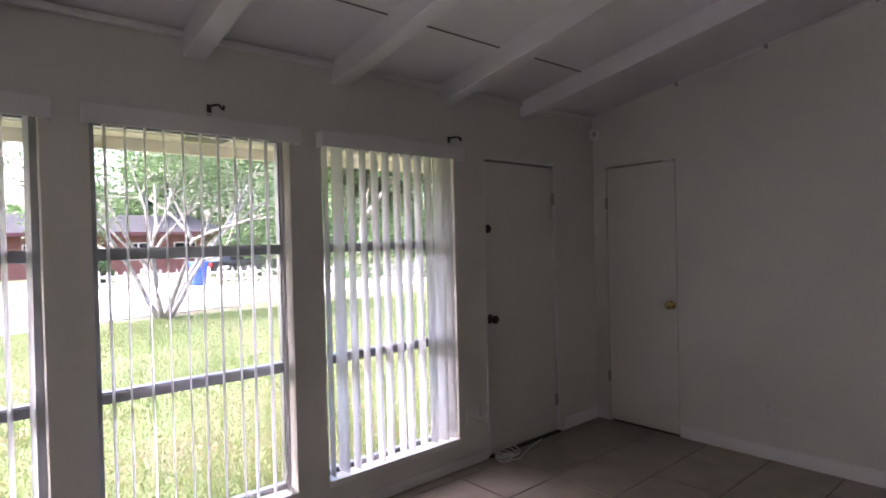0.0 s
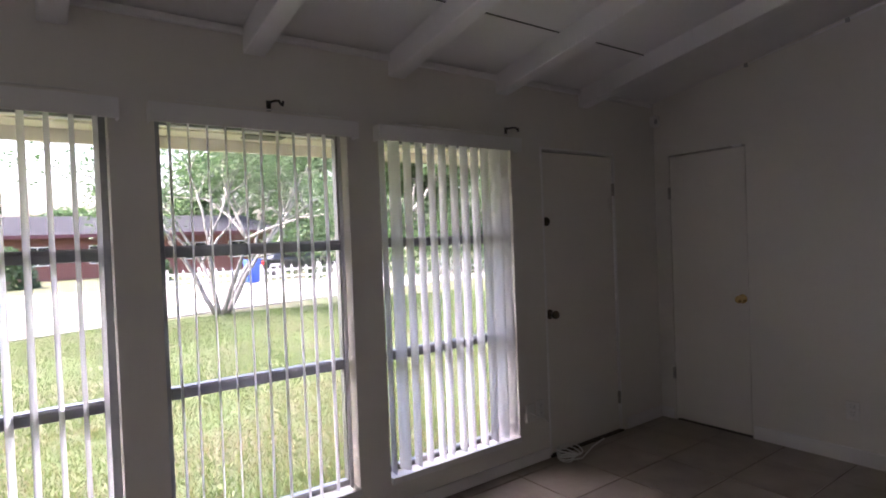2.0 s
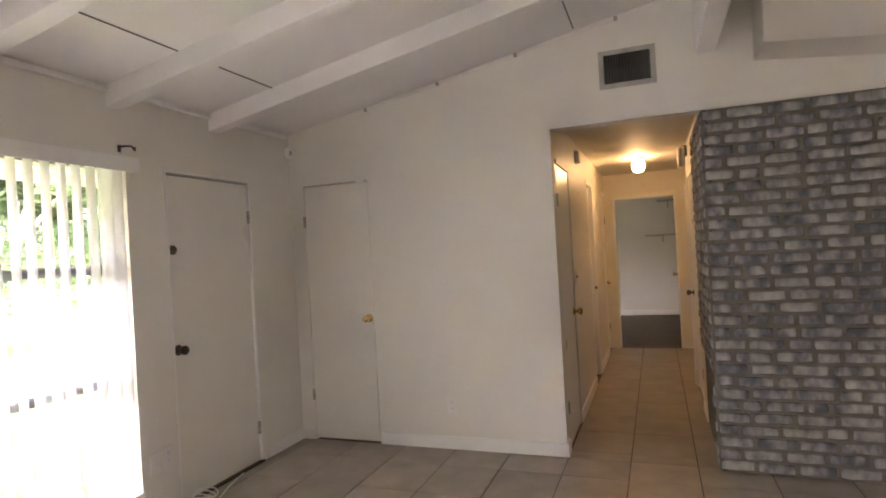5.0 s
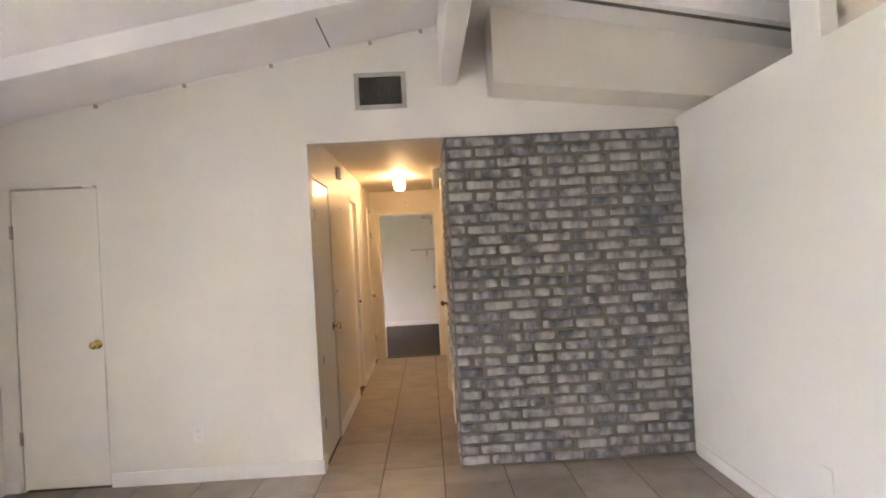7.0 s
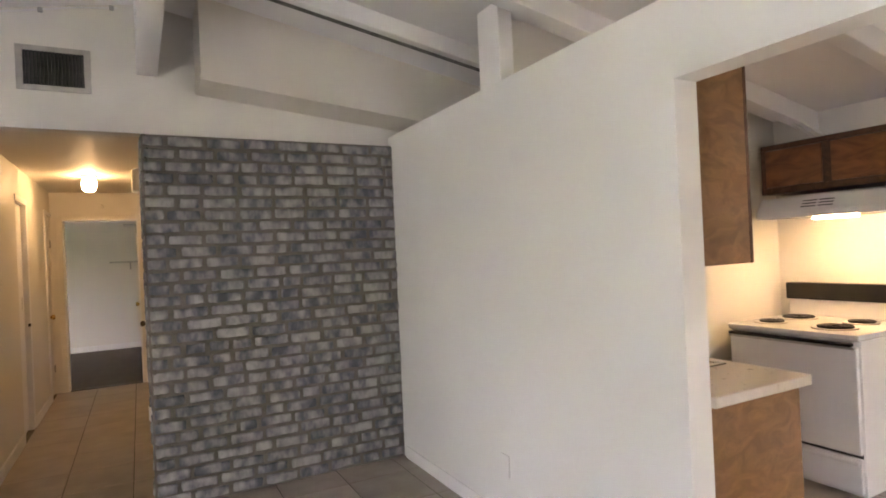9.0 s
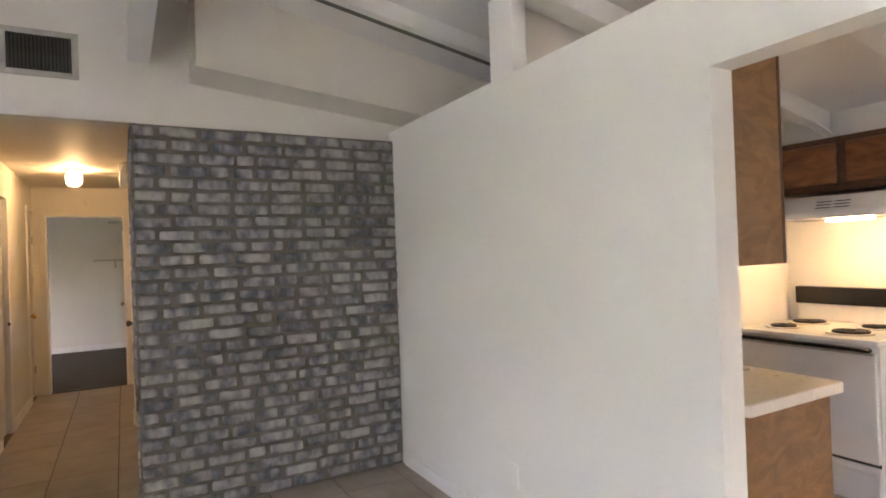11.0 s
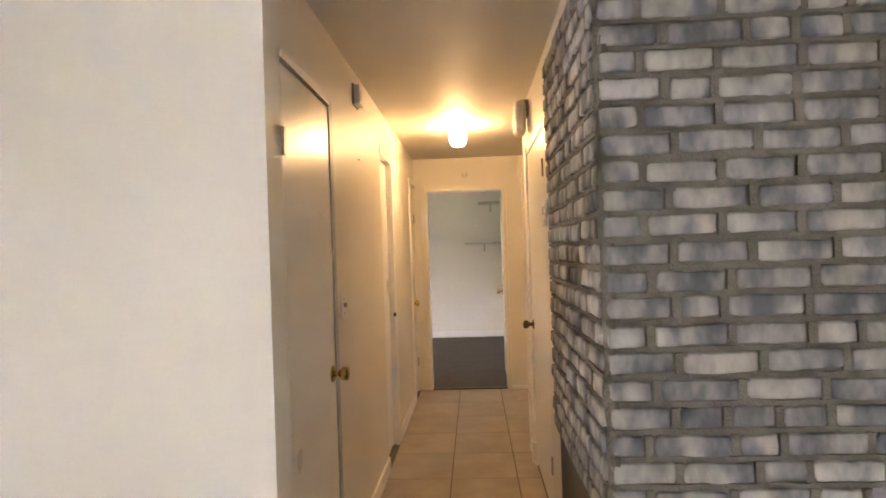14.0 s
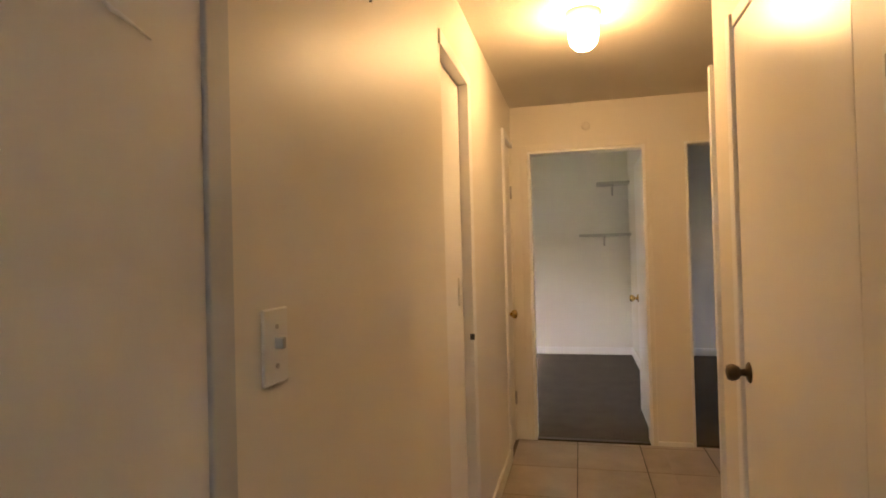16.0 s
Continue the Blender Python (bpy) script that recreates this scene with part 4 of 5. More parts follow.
CARP = paint("dark_car_paint", (0.01, 0.012, 0.016), (0.02, 0.022, 0.026), 0.15, 3, 60, 0.01)
BINB = paint("blue_bin_plastic", (0.01, 0.06, 0.42), (0.015, 0.08, 0.5), 0.45, 6, 60, 0.05)
RUBBER = paint("tyre_rubber", (0.012, 0.012, 0.012), (0.02, 0.02, 0.02), 0.85, 20, 90, 0.2)
REDL = paint("tail_lamp", (0.45, 0.02, 0.02), (0.5, 0.03, 0.03), 0.2, 5, 50, 0.01)


def leaf_material(name, c1, c2):
    """Leaves: a green that differs from leaf to leaf, and lets light through."""
    m, nt, bs = nodes_of(name)
    geo = nt.nodes.new("ShaderNodeNewGeometry")
    ramp = nt.nodes.new("ShaderNodeValToRGB")
    ramp.color_ramp.elements[0].color, ramp.color_ramp.elements[1].color = (*c1, 1), (*c2, 1)
    tl = nt.nodes.new("ShaderNodeBsdfTranslucent")
    mix = nt.nodes.new("ShaderNodeMixShader")
    mix.inputs["Fac"].default_value = 0.4
    L = nt.links.new
    L(geo.outputs["Random Per Island"], ramp.inputs["Fac"])
    L(ramp.outputs["Color"], bs.inputs["Base Color"])
    L(ramp.outputs["Color"], tl.inputs["Color"])
    bs.inputs["Roughness"].default_value = 0.6
    L(bs.outputs["BSDF"], mix.inputs[1])
    L(tl.outputs["BSDF"], mix.inputs[2])
    L(mix.outputs["Shader"], nt.nodes["Material Output"].inputs["Surface"])
    return m


LEAF = leaf_material("mimosa_leaves", (0.035, 0.085, 0.028), (0.085, 0.15, 0.06))
LEAFD = leaf_material("woodland_leaves", (0.035, 0.082, 0.03), (0.09, 0.158, 0.06))
BLADE = leaf_material("grass_blades", (0.05, 0.10, 0.02), (0.112, 0.162, 0.044))
DRY = leaf_material("dry_grass", (0.14, 0.10, 0.05), (0.2, 0.15, 0.085))

bm = bmesh.new()
n = 48
for i in range(n + 1):
    for j in range(n + 1):
        bm.verts.new((XW - 0.16 - 300 * (i / n) ** 2.2, -240 + 480 * j / n, GZ - 0.0))
bm.verts.ensure_lookup_table()
for i in range(n):
    for j in range(n):
        bm.faces.new([bm.verts[k] for k in (i * (n + 1) + j, i * (n + 1) + j + 1, (i + 1) * (n + 1) + j + 1, (i + 1) * (n + 1) + j)])
solid("ground", bm, GRASSG, "green lawn with bare earthy patches", "lawn", "structure")
solid("ground_rear", boxes((XW - 0.15, 300, -240, 240, GZ - 0.6, -0.12)), GRASSG, "plain ground under and behind the house", "ground", "structure")
near_kerb = ((-10.0, -40), (-13.0, -1), (-14.9, 4), (-15.9, 8), (-17.6, 14), (-18.8, 30))
far_kerb = ((-39.8, -40), (-28.3, -1), (-26.8, 4), (-25.6, 8), (-23.8, 14), (-19.2, 30))
bm = bmesh.new()
top = [[bm.verts.new((x, y, GZ + 0.03)) for x, y in row] for row in (near_kerb, far_kerb)]
low = [[bm.verts.new((x, y, GZ - 0.05)) for x, y in row] for row in (near_kerb, far_kerb)]
for k in range(5):
    bm.faces.new((top[0][k], top[0][k + 1], top[1][k + 1], top[1][k]))
    for side in (0, 1):
        bm.faces.new((top[side][k], top[side][k + 1], low[side][k + 1], low[side][k]))
solid("road", bm, ROADM, "pale worn concrete street beyond the lawn", "road", "structure")



def blades(name, count, x0, x1, y0, y1, h, material, label, seed, patch=None):
    r = random.Random(seed)
    verts, faces = [], []
    for _ in range(count):
        x = x1 - (x1 - x0) * r.random() ** 1.5
        y = r.uniform(y0, y1)
        f = noise.noise((x * 0.5, y * 0.5, 3.0))
        if patch is not None and (f > patch):
            continue
        hh = h * r.uniform(0.5, 1.3) * (1 + 0.6 * f)
        a, w, lean = r.uniform(0, 6.3), r.uniform(0.003, 0.007), r.uniform(-0.03, 0.03)
        k = len(verts)
        verts += [(x - w * math.cos(a), y - w * math.sin(a), GZ), (x + w * math.cos(a), y + w * math.sin(a), GZ), (x + lean, y + lean * 0.7, GZ + hh)]
        faces.append((k, k + 1, k + 2))
    me = bpy.data.meshes.new(name)
    me.from_pydata(verts, [], faces)
    me.materials.append(material)
    return tagged(new(name, me), label, "grass", kind="stuff")


blades("grass", 300000, -14.2, -2.9, -5, 12, 0.042, BLADE, "uneven bright green lawn grass blades", 3)
blades("dry_grass", 22000, -6.0, -2.9, -3, 8, 0.035, DRY, "dry straw-coloured grass and litter", 5)

# eave
ev = thing("eave", "cream boarded roof overhang above the windows", "eave", "structure")
for k in range(5):
    x1 = XW - T - 0.19 * k
    part("board", boxes((x1 - 0.185, x1, YS - 0.5, YB + 3, 2.19 - 0.012 * k, 2.205 - 0.012 * k), bevel=0.003), SOFFIT, ev)
part("fascia", boxes((XW - T - 0.99, XW - T - 0.955, YS - 0.5, YB + 3, 2.07, 2.24), bevel=0.004), SOFFIT, ev)
part("vent_grille", boxes((XW - T - 0.84, XW - T - 0.70, 1.38, 1.62, 2.135, 2.144), bevel=0.002), VENTD, ev, "grey soffit vent grille")
solid("roof", boxes((XW - T - 0.96, XW - T, YS - 0.5, YB + 3, 2.25, 2.34)), ROOFM, "grey roof edge over the windows", "roof", "structure")

# fence, along the slanting edge of the lawn
fn = thing("picket_fence", "low white wooden picket fence across the street", "fence", at=(-26.2, 7.0, GZ))
fn.rotation_euler = (0, 0, radians(-17))
bm = bmesh.new()
out = [(-0.055, 0), (0.055, 0), (0.055, 0.58), (0.0, 0.76), (-0.055, 0.58)]
f0 = [bm.verts.new((0.0, y, z)) for y, z in out]
f1 = [bm.verts.new((0.018, y, z)) for y, z in out]
bm.faces.new(f0); bm.faces.new(f1)
for i in range(5):
    bm.faces.new((f0[i], f0[(i + 1) % 5], f1[(i + 1) % 5], f1[i]))
pk = mesh_of("picket", bm, FENCEP)
r = random.Random(8)
for k in range(95):
    o = new("picket", pk)
    o.parent = fn
    o.matrix_basis = pose(0, -3 + 0.33 * k, 0.03 + r.uniform(-0.02, 0.02), r.uniform(-2, 2), 0, 0)
for z in (0.18, 0.48):
    part("rail", boxes((-0.04, -0.001, -3.2, 28.2, z, z + 0.09)), FENCEP, fn)
pst = mesh_of("post", boxes((-0.13, -0.041, -0.05, 0.05, 0, 0.82), bevel=0.01), FENCEP)
for k in range(13):
    o = new("post", pst)
    o.parent = fn
    o.matrix_basis = pose(0, -3 + 2.6 * k, 0)


# trees
def limb_tree(name, at, label, seed, stems, height, spread, leaf, leaves, leafsize, trunk_r, bark=None, group="trees"):
    """A tree of forking limbs with leaves clumped about the outer twigs."""
    r = random.Random(seed)
    tr = thing(name, label, "tree", group=group, at=at)
    bm = bmesh.new()
    tips = []

    def grow(p, d, length, rad, depth):
        pts, q = [p], p.copy()
        for _ in range(4):
            d = (d + Vector((r.uniform(-1, 1), r.uniform(-1, 1), r.uniform(-0.6, 0.7))) * 0.17).normalized()
            q = q + d * length / 4
            pts.append(q.copy())
        tube(bm, pts, [rad * (1 - 0.11 * i) for i in range(5)], 6 if depth > 1 else 8)
        if depth >= 3:
            tips.extend(pts[2:])
            return
        if depth >= 2:
            tips.extend(pts[3:])
        for _ in range(2 if depth else 3):
            e = (d + Vector((r.uniform(-1, 1) * spread, r.uniform(-1, 1) * spread, r.uniform(-0.35, 0.45)))).normalized()
            grow(pts[r.choice((3, 4, 4))], e, length * r.uniform(0.6, 0.85), rad * 0.58, depth + 1)

    for k in range(stems):
        a = 2 * math.pi * k / stems + r.uniform(-0.4, 0.4)
        lean = 0.55 if stems > 1 else 0.08
        grow(Vector((0.1 * math.cos(a), 0.1 * math.sin(a), -0.05)) if stems > 1 else Vector((0, 0, -0.05)), Vector((lean * math.cos(a), lean * math.sin(a), 1)).normalized(), height * 0.38, trunk_r, 0)
    part("trunk", bm, bark or BARK, tr, smooth=True)
    verts, faces = [], []
    for _ in range(leaves):
        c = Vector(r.choice(tips))
        p = c + Vector((r.gauss(0, 1), r.gauss(0, 1), r.gauss(0, 0.7))) * height * 0.055
        u = Vector((r.gauss(0, 1), r.gauss(0, 1), r.gauss(0, 0.5))).normalized()
        w = u.cross(Vector((r.gauss(0, 1), r.gauss(0, 1), r.gauss(0, 1)))).normalized()
        s = leafsize * r.uniform(0.6, 1.4)
        k = len(verts)
        verts += [p - u * s, p + w * s * 0.4, p + u * s, p - w * s * 0.4]
        faces.append((k, k + 1, k + 2, k + 3))
    me = bpy.data.meshes.new("crown")
    me.from_pydata([tuple(v) for v in verts], [], faces)
    me.materials.append(leaf)
    cr = new("crown", me)
    cr.parent = tr
    return tr


limb_tree("garden_tree", (-14.3, 4.25, GZ), "pale multi-stemmed tree with feathery green leaves on the lawn", 11, 6, 5.8, 1.25, LEAF, 17000, 0.052, 0.07)
for i, (x, y, h, s) in enumerate(((-24, 16, 11, 21), (-20, 21, 10, 22), (-27, 23, 13, 23), (-18.5, 27, 11, 24), (-31, 18, 12, 25), (-50, 9, 8, 26), (-26, -8.5, 9, 29), (-46, 15, 12, 30), (-15.5, 33, 10, 31), (-24, 30, 13, 33), (-38, 24, 14, 34), (-33, 12.5, 10, 35))):
    limb_tree("street_tree", (x, y, GZ), "leafy green tree across the street", s, 1, h, 0.9, LEAFD, 12000, 0.24, 0.2, group="far trees")


def hedge(name, at, rx, ry, rz, count, seed):
    r = random.Random(seed)
    verts, faces = [], []
    for _ in range(count):
        v = Vector((r.gauss(0, 1), r.gauss(0, 1), abs(r.gauss(0, 1)))).normalized() * r.uniform(0.7, 1.05)
        p = Vector((v.x * rx, v.y * ry, v.z * rz))
        u = Vector((r.gauss(0, 1), r.gauss(0, 1), r.gauss(0, 1))).normalized()
        w = u.cross(Vector((0.3, 0.5, 0.9))).normalized()
        s = r.uniform(0.08, 0.2)
        k = len(verts)
        verts += [tuple(p - u * s), tuple(p + w * s * 0.5), tuple(p + u * s), tuple(p - w * s * 0.5)]
        faces.append((k, k + 1, k + 2, k + 3))
    me = bpy.data.meshes.new(name)
    me.from_pydata(verts, [], faces)
    me.materials.append(LEAFD)
    o = tagged(new(name, me), "dense green shrubs across the street", "shrub", "far shrubs")
    o.location = at
    return o


for i, (x, y, rx, ry, rz) in enumerate(((-22, 18, 2.5, 4, 3.2), (-21, 25, 3, 4, 3.5), (-34.0, -0.5, 1.2, 1.5, 2.0), (-33.0, 5.2, 1.2, 1.6, 1.8), (-30, 14, 2, 4, 3.5), (-30, -4.5, 2, 2.5, 3.4), (-26, 19, 3, 4, 5), (-40, 20, 3, 7, 6), (-19, 33, 3, 4, 4))):
    hedge("shrub", (x, y, GZ), rx, ry, rz, 2600, 40 + i)

# woods closing the view beyond the houses
r = random.Random(77)
verts, faces = [], []
for _ in range(42000):
    y = r.uniform(-70, 95)
    top = 4.2 + 2.2 * noise.noise((y * 0.12, 1.0, 0)) + 1.6 * noise.noise((y * 0.45, 7.0, 0)) + (5.5 if y > 14 else 0) + (3.0 if y < -14 else 0)
    p = Vector((-58 + r.uniform(-3, 3) + 1.5 * noise.noise((y * 0.3, 2.0, 0)), y, GZ + top * r.random() ** 0.8))
    u = Vector((r.gauss(0, 1), r.gauss(0, 1), r.gauss(0, 0.7))).normalized()
    w = u.cross(Vector((r.gauss(0, 1), r.gauss(0, 1), r.gauss(0, 1)))).normalized()
    s = r.uniform(0.2, 0.5)
    k = len(verts)
    verts += [tuple(p - u * s), tuple(p + w * s * 0.5), tuple(p + u * s), tuple(p - w * s * 0.5)]
    faces.append((k, k + 1, k + 2, k + 3))
me = bpy.data.meshes.new("far_woods")
me.from_pydata(verts, [], faces)
me.materials.append(LEAFD)
tagged(new("far_woods", me), "dense dark green woods beyond the houses", "woods", kind="stuff")

# house across the street
hs = thing("neighbour_house", "low red brick house with grey roof and red fascia", "house", at=(-42.0, 7.0, GZ))
part("wall", boxes((-6, 0, -9.0, 8.6, 0, 2.75)), HOUSEW, hs)
bm = bmesh.new()
pts = [(-7, -9.8, 2.75), (0.8, -9.8, 2.75), (0.8, 9.5, 2.75), (-7, 9.5, 2.75), (-3.1, -7.5, 4.1), (-3.1, 7.4, 4.1)]
v = [bm.verts.new(p) for p in pts]
for f in ((0, 1, 2, 3), (1, 2, 5, 4), (0, 4, 1), (2, 3, 5), (3, 0, 4, 5)):
    bm.faces.new([v[i] for i in f])
part("roof", bm, ROOFM, hs)
part("fascia", boxes((0.8, 0.84, -9.8, 9.5, 2.58, 2.8)), FASCIA, hs, "dull red fascia board")
for y0_ in (-6.6, -3.2, 2.4, 5.4):
    w = part("window", boxes((-0.02, 0.03, y0_, y0_ + 1.5, 0.9, 2.1), bevel=0.01), TRIM, hs)
    part("pane", boxes((0.03, 0.036, y0_ + 0.07, y0_ + 0.71, 0.97, 2.03), (0.03, 0.036, y0_ + 0.79, y0_ + 1.43, 0.97, 2.03)), BLACKGL, w)
part("door", boxes((-0.02, 0.03, 0.2, 1.1, 0.1, 2.1), bevel=0.01), CABDARK, hs)

# blue bin
bn = thing("wheelie_bin", "blue plastic wheeled bin standing at the kerb", "bin", at=(-24.9, 8.5, GZ))
bm = bmesh.new()
v = [bm.verts.new(p) for p in ((-0.22, -0.24, 0.06), (0.22, -0.24, 0.06), (0.22, 0.24, 0.06), (-0.22, 0.24, 0.06), (-0.3, -0.3, 1.0), (0.3, -0.3, 1.0), (0.3, 0.3, 1.0), (-0.3, 0.3, 1.0))]
for f in ((0, 1, 2, 3), (4, 5, 6, 7), (0, 1, 5, 4), (1, 2, 6, 5), (2, 3, 7, 6), (3, 0, 4, 7)):
    bm.faces.new([v[i] for i in f])
bmesh.ops.recalc_face_normals(bm, faces=bm.faces[:])
bmesh.ops.bevel(bm, geom=bm.edges[:], offset=0.03, segments=2, affect="EDGES")
part("body", bm, BINB, bn)
part("lid", boxes((-0.33, 0.33, -0.32, 0.32, 1.0, 1.07), bevel=0.03), BINB, bn)
for y_ in (-0.24, 0.24):
    part("wheel", lathe(bmesh.new(), [(0.12, -0.03), (0.12, 0.03)], (-0.2, y_, 0.12), "y", 16), RUBBER, bn)

# car
cr = thing("parked_car", "dark saloon car parked in the driveway", "car", at=(-28.4, 12.2, GZ))
bm = bmesh.new()
prof = [(-0.9, 0.3), (-0.9, 0.75), (-0.86, 0.95), (-0.55, 0.98), (-0.25, 1.38), (0.9, 1.42), (1.6, 1.02), (2.6, 0.92), (2.95, 0.7), (2.98, 0.32)]
s0 = [bm.verts.new((-0.85 + (0.12 if z > 1.1 else 0), y * 1.15 - 1.2, z)) for y, z in prof]
s1 = [bm.verts.new((0.85 - (0.12 if z > 1.1 else 0), y * 1.15 - 1.2, z)) for y, z in prof]
bm.faces.new(s0); bm.faces.new(s1)
for i in range(len(prof)):
    j = (i + 1) % len(prof)
    bm.faces.new((s0[i], s0[j], s1[j], s1[i]))
bmesh.ops.recalc_face_normals(bm, faces=bm.faces[:])
bmesh.ops.bevel(bm, geom=bm.edges[:], offset=0.05, segments=2, affect="EDGES")
part("body", bm, CARP, cr)
part("side_window", boxes((0.855, 0.862, -1.3, -0.1, 1.03, 1.3), bevel=0.003), BLACKGL, cr)
part("tail_light", boxes((0.60, 0.87, -2.26, -2.18, 0.72, 0.9), bevel=0.02), REDL, cr)
part("plate", boxes((0.872, 0.88, -1.9, -1.4, 0.6, 0.75)), PLAST, cr)
for y_ in (-1.5, 1.4):
    w = part("wheel", lathe(bmesh.new(), [(0.33, -0.1), (0.33, 0.1)], (0.78, y_, 0.33), "x", 24), RUBBER, cr)
    part("rim", lathe(bmesh.new(), [(0.2, 0.0), (0.19, 0.02), (0.05, 0.03)], (0.88, y_, 0.33), "x", 18), STEEL, w)

# ---- brickwork ----
BY0 = 4.249      # face of the core; mortar and bricks stand proud of it
BTOP = 2.24
solid("wall_brick_core", boxes((0.948, XP - 0.001, BY0, YB - 0.001, 0, BTOP)), MORTAR, "grey mortar bed of the brick wall", "brick wall", "structure")


def brick_mesh(length, height, depth, seed):
    """One rough brick, its face to -y, rounded towards the edges."""
    r = random.Random(seed)
    bm = bmesh.new()
    us, vs_ = (0, 0.035, 0.27, 0.5, 0.73, 0.965, 1), (0, 0.1, 0.5, 0.9, 1)
    n, m = len(us) - 1, len(vs_) - 1
    g = []
    for j, v in enumerate(vs_):
        row = []
        for i, u in enumerate(us):
            edge = (i in (0, n)) + (j in (0, m))
            d = depth - (0.0045 if edge == 1 else 0.0075 if edge == 2 else 0) + r.uniform(-0.0016, 0.0016)
            cx = (0.009 if i == 0 else -0.009) * r.uniform(0.4, 1.5) if edge == 2 else 0.0
            cz = (0.0075 if j == 0 else -0.0075) * r.uniform(0.4, 1.5) if edge == 2 else 0.0
            row.append(bm.verts.new((u * length + cx + r.uniform(-0.003, 0.003) * (edge > 0), -d, (v - 0.5) * height + cz + r.uniform(-0.0028, 0.0028) * (edge > 0))))
        g.append(row)
    for j in range(m):
        for i in range(n):
            bm.faces.new((g[j][i], g[j][i + 1], g[j + 1][i + 1], g[j + 1][i]))
    rim = g[0] + [g[j][n] for j in range(1, m)] + g[m][::-1] + [g[j][0] for j in range(m - 1, 0, -1)]
    back = [bm.verts.new((v.co.x, 0.004, v.co.z)) for v in rim]
    for i in range(len(rim)):
        j = (i + 1) % len(rim)
        bm.faces.new((rim[i], back[i], back[j], rim[j]))
    return mesh_of("brick", bm, BRICK, True)


COURSE, PITCH = 0.0744, 0.217
SIZES = {}


def brick_of(length, k):
    key = (round(length / 0.012), k % 6)
    if key not in SIZES:
        SIZES[key] = brick_mesh(key[0] * 0.012, 0.0535, 0.0145, key[0] * 10 + key[1])
    return SIZES[key]


def bed(bm, x0, x1, z0, z1, d, r):
    """An uneven strip of mortar, its face d proud of the core."""
    n = max(1, int((x1 - x0) / 0.035))
    last = None
    for k in range(n + 1):
        x, e = x0 + (x1 - x0) * k / n, r.uniform(-0.0028, 0.0022)
        ring = [bm.verts.new(p) for p in ((x, 0.001, z0), (x, -d + e, z0 + r.uniform(-0.003, 0.002)), (x, -d + e, z1 + r.uniform(-0.002, 0.003)), (x, 0.001, z1))]
        if last:
            for q in range(3):
                bm.faces.new((last[q], ring[q], ring[q + 1], last[q + 1]))
        else:
            bm.faces.new(ring)
        last = ring
    bm.faces.new(last)


def lay(parent, span, heading, origin, skip=None, seed=1):
    """Courses of running bond along heading, with mortar struck low over each course."""
    r = random.Random(seed)
    turn = Matrix.Translation(origin) @ pose(0, 0, 0, 0, 0, heading)
    mb = bmesh.new()
    for c in range(30):
        z = COURSE * (c + 0.5) + 0.006
        x, first = 0.006, True
        low = 0.88 if skip and z < 0.66 else 0.0
        if c:
            bed(mb, low, span, z - COURSE / 2 - 0.0045, z - COURSE / 2 + 0.0065, 0.0085, r)
        while x < span - 0.03:
            ln = ((0.098 if c % 2 else 0.172) + r.uniform(-0.012, 0.015)) if first else PITCH - 0.026 + r.uniform(-0.012, 0.012)
            if r.random() < 0.12 and not first:
                ln *= 0.55
            ln = min(ln, span - x - 0.004)
            if span - x - ln < 0.04:
                ln = span - x - 0.004
            first = False
            if not (skip and skip(x, x + ln, z)):
                o = new("brick", brick_of(ln, r.randrange(6)))
                o.parent = parent
                o.matrix_basis = turn @ pose(x, r.uniform(-0.003, 0.003), z + r.uniform(-0.0035, 0.0035), r.uniform(-3.5, 1.0), r.uniform(-1.1, 1.1), r.uniform(-0.6, 0.6))
                if x + ln < span - 0.02:
                    bed(mb, x + ln + 0.002, x + ln + 0.024, z - 0.0275, z + 0.0275, 0.0115, r)
            x += ln + 0.026
    mb.transform(turn)
    part("mortar_joint", mb, MORTAR, parent, "grey-brown mortar struck nearly flush")


bw = thing("wall_brick_front", "whitewashed grey brick facing, floor to lintel height", "brick wall", "structure")
lay(bw, XP - 0.948, 0, (0.945, BY0, 0), seed=5)
bm, r, last = bmesh.new(), random.Random(31), None
for k in range(75):
    z, a, b, c = BTOP * k / 74, r.uniform(0.006, 0.0135), r.uniform(0.006, 0.0125), r.uniform(0.006, 0.022)
    ring = [bm.verts.new(p) for p in ((0.95 - a, BY0 + 0.02 + c, z), (0.95 - a, BY0 + 0.004, z), (0.954, BY0 - b, z), (0.958 + c, BY0 - b, z), (0.96, BY0 + 0.02, z))]
    if last:
        for q in range(5):
            bm.faces.new((last[q], ring[q], ring[(q + 1) % 5], last[(q + 1) % 5]))
    else:
        bm.faces.new(ring)
    last = ring
bm.faces.new(last)
part("corner_mortar", bm, MORTAR, bw, "mortar smeared down the corner", True)

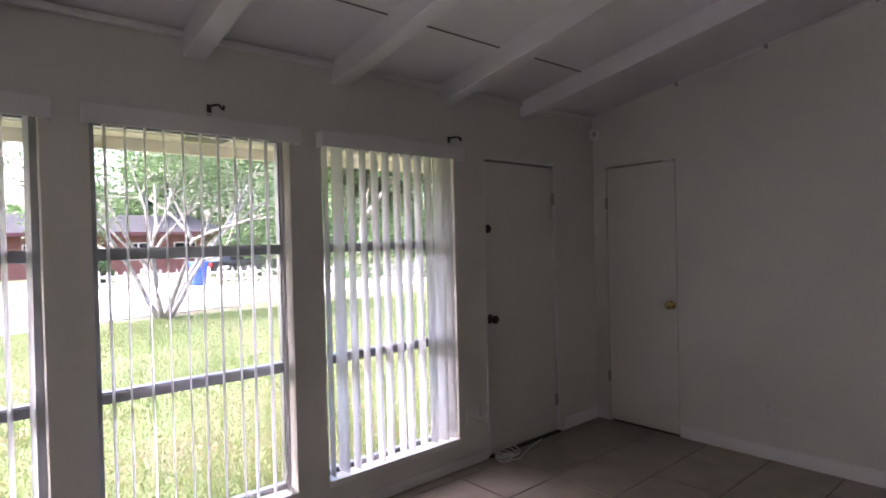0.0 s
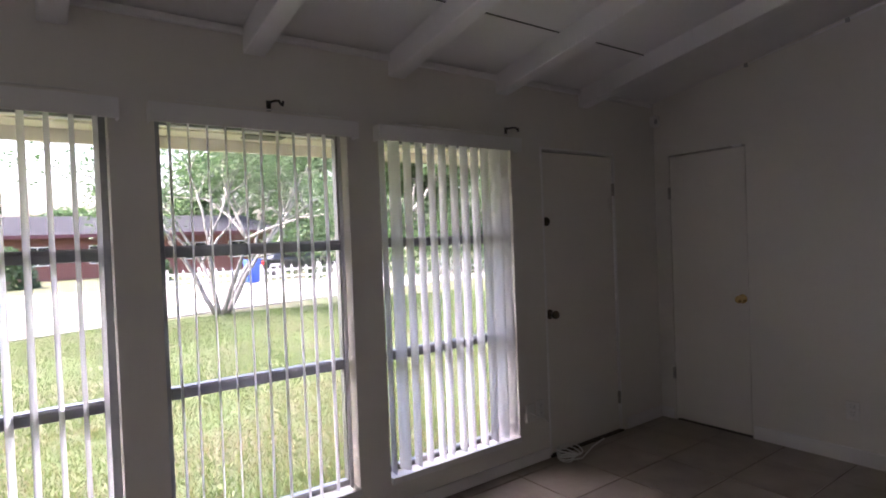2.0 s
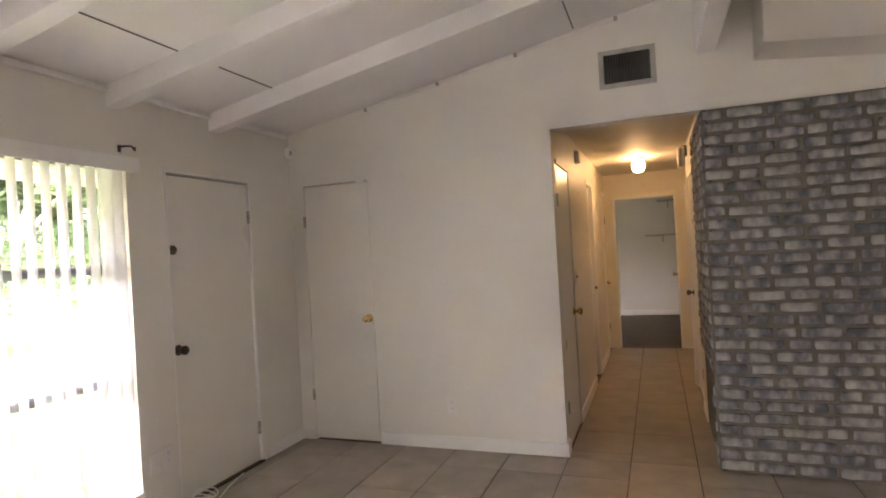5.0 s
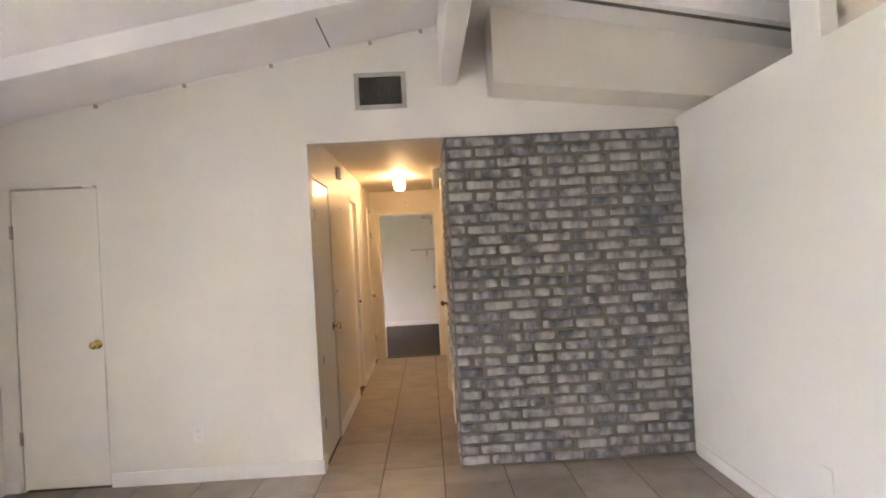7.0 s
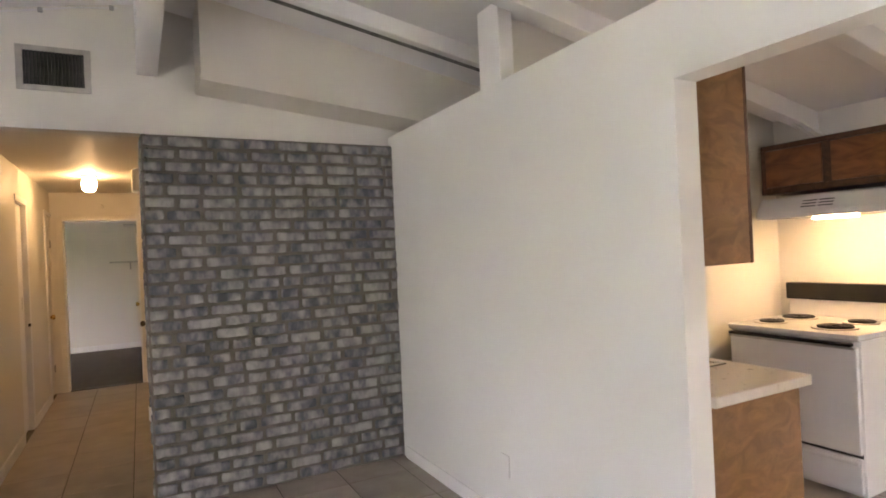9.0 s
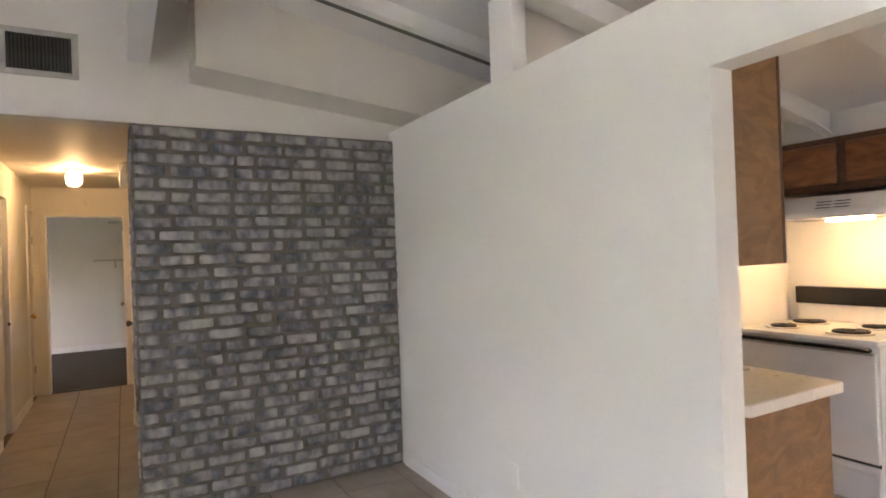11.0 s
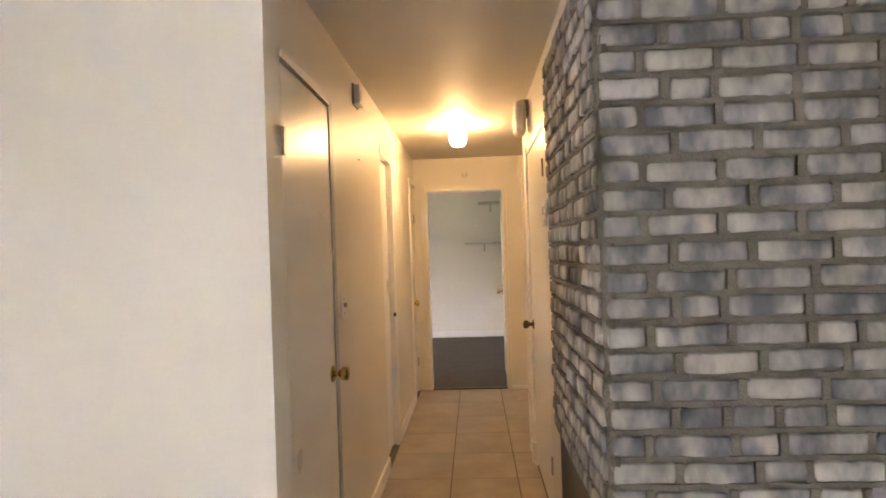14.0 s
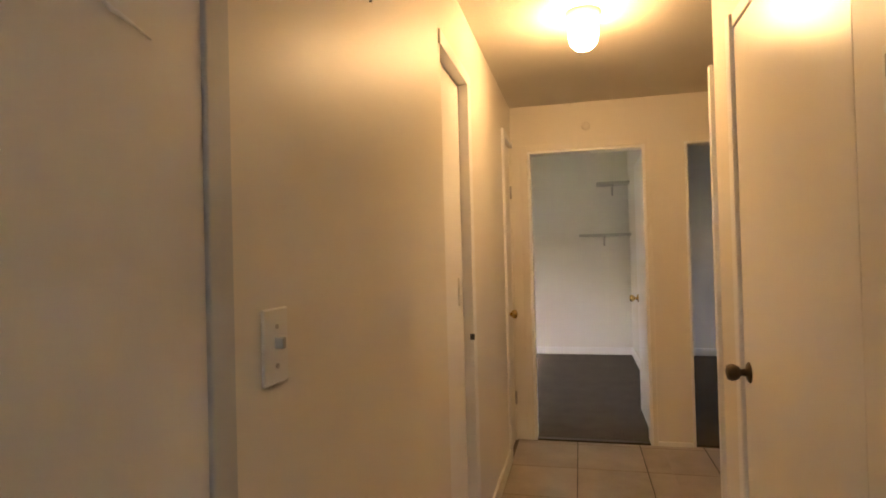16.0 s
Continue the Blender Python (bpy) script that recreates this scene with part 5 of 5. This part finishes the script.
# return of the brickwork into the hall, with a low hole drawn as a dark sheet
RX = 0.946
bm = bmesh.new()
bx(bm, RX, HX1 + 0.006, YB, 5.29, 0.62, BTOP)
bx(bm, RX, HX1 + 0.04, YB, 4.40, 0, 0.62)
solid("wall_brick_side", bm, MORTAR, "grey mortar bed of the brick return", "brick wall", "structure")
br2 = thing("wall_brick_return", "whitewashed brick facing turning the corner into the hall", "brick wall", "structure")
lay(br2, 5.29 - BY0 - 0.01, -90, (RX, 5.29, 0), skip=lambda a, b, z: z < 0.62 and a < 0.86, seed=9)
vh = thing("return_air_hole", "return air hole broken into the brick, its darkness a black sheet", "vent", "structure", at=(HX1, 4.8, 0))
# flat black sheet on the wall face in place of the hole's shade
part("shade_sheet", boxes((-0.004, 0.0, -0.42, 0.47, 0.0, 0.62)), GAPSHADE, vh)

# ---- floor ----
solid("floor", boxes((XW - T, XK + 0.12, YS - 0.12, YB + 0.2, -0.12, -0.005), (-0.8, 3.3, YB + 0.2, YH + 0.03, -0.12, -0.005)), GROUT, "tiled floor bed with dark grout", "floor", "structure")
FL = thing("floor_tiles", "square beige ceramic floor tiles with dark grout lines", "floor", "structure")
TX, TY, TX0, TY0 = 0.407, 0.445, 0.412, 7.10
tm = {}


def tile(x0, x1, y0, y1):
    w, d = round(x1 - x0, 2), round(y1 - y0, 2)
    if w < 0.04 or d < 0.04:
        return
    if (w, d) not in tm:
        bm = boxes((0, w, 0, d, -0.006, 0.0))
        bmesh.ops.bevel(bm, geom=[e for e in bm.edges if all(v.co.z > -0.003 for v in e.verts)], offset=0.0018, segments=1, affect="EDGES")
        tm[(w, d)] = mesh_of("tile", bm, TILE)
    o = new("tile", tm[(w, d)])
    o.parent = FL
    o.location = (x0, y0, rng.uniform(-0.0006, 0.0006))


def tiles(xa, xb, ya, yb):
    i0, i1 = math.floor((xa - TX0) / TX), math.ceil((xb - TX0) / TX)
    j0, j1 = math.floor((ya - TY0) / TY), math.ceil((yb - TY0) / TY)
    for i in range(i0, i1):
        for j in range(j0, j1):
            x0, x1 = max(xa, TX0 + TX * i + 0.003), min(xb, TX0 + TX * (i + 1) - 0.003)
            y0, y1 = max(ya, TY0 + TY * j + 0.003), min(yb, TY0 + TY * (j + 1) - 0.003)
            tile(x0, x1, y0, y1)


tiles(XW, XP, -1.6, YB)
tiles(0.0, HX1, YB, YH)
tiles(HX1, 2.2, RWE, YH)
tiles(XP, XK, 0.6, YKN)
solid("floor_rear", boxes((XW, XK, YS, -1.62, -0.004, 0.0)), TILE, "beige tiled floor behind", "floor", "structure")
solid("floor_bedroom", boxes((BLX, 3.2, YH + 0.03, BY, -0.1, 0.008)), CARPET, "dark brown bedroom carpet", "carpet", "structure")
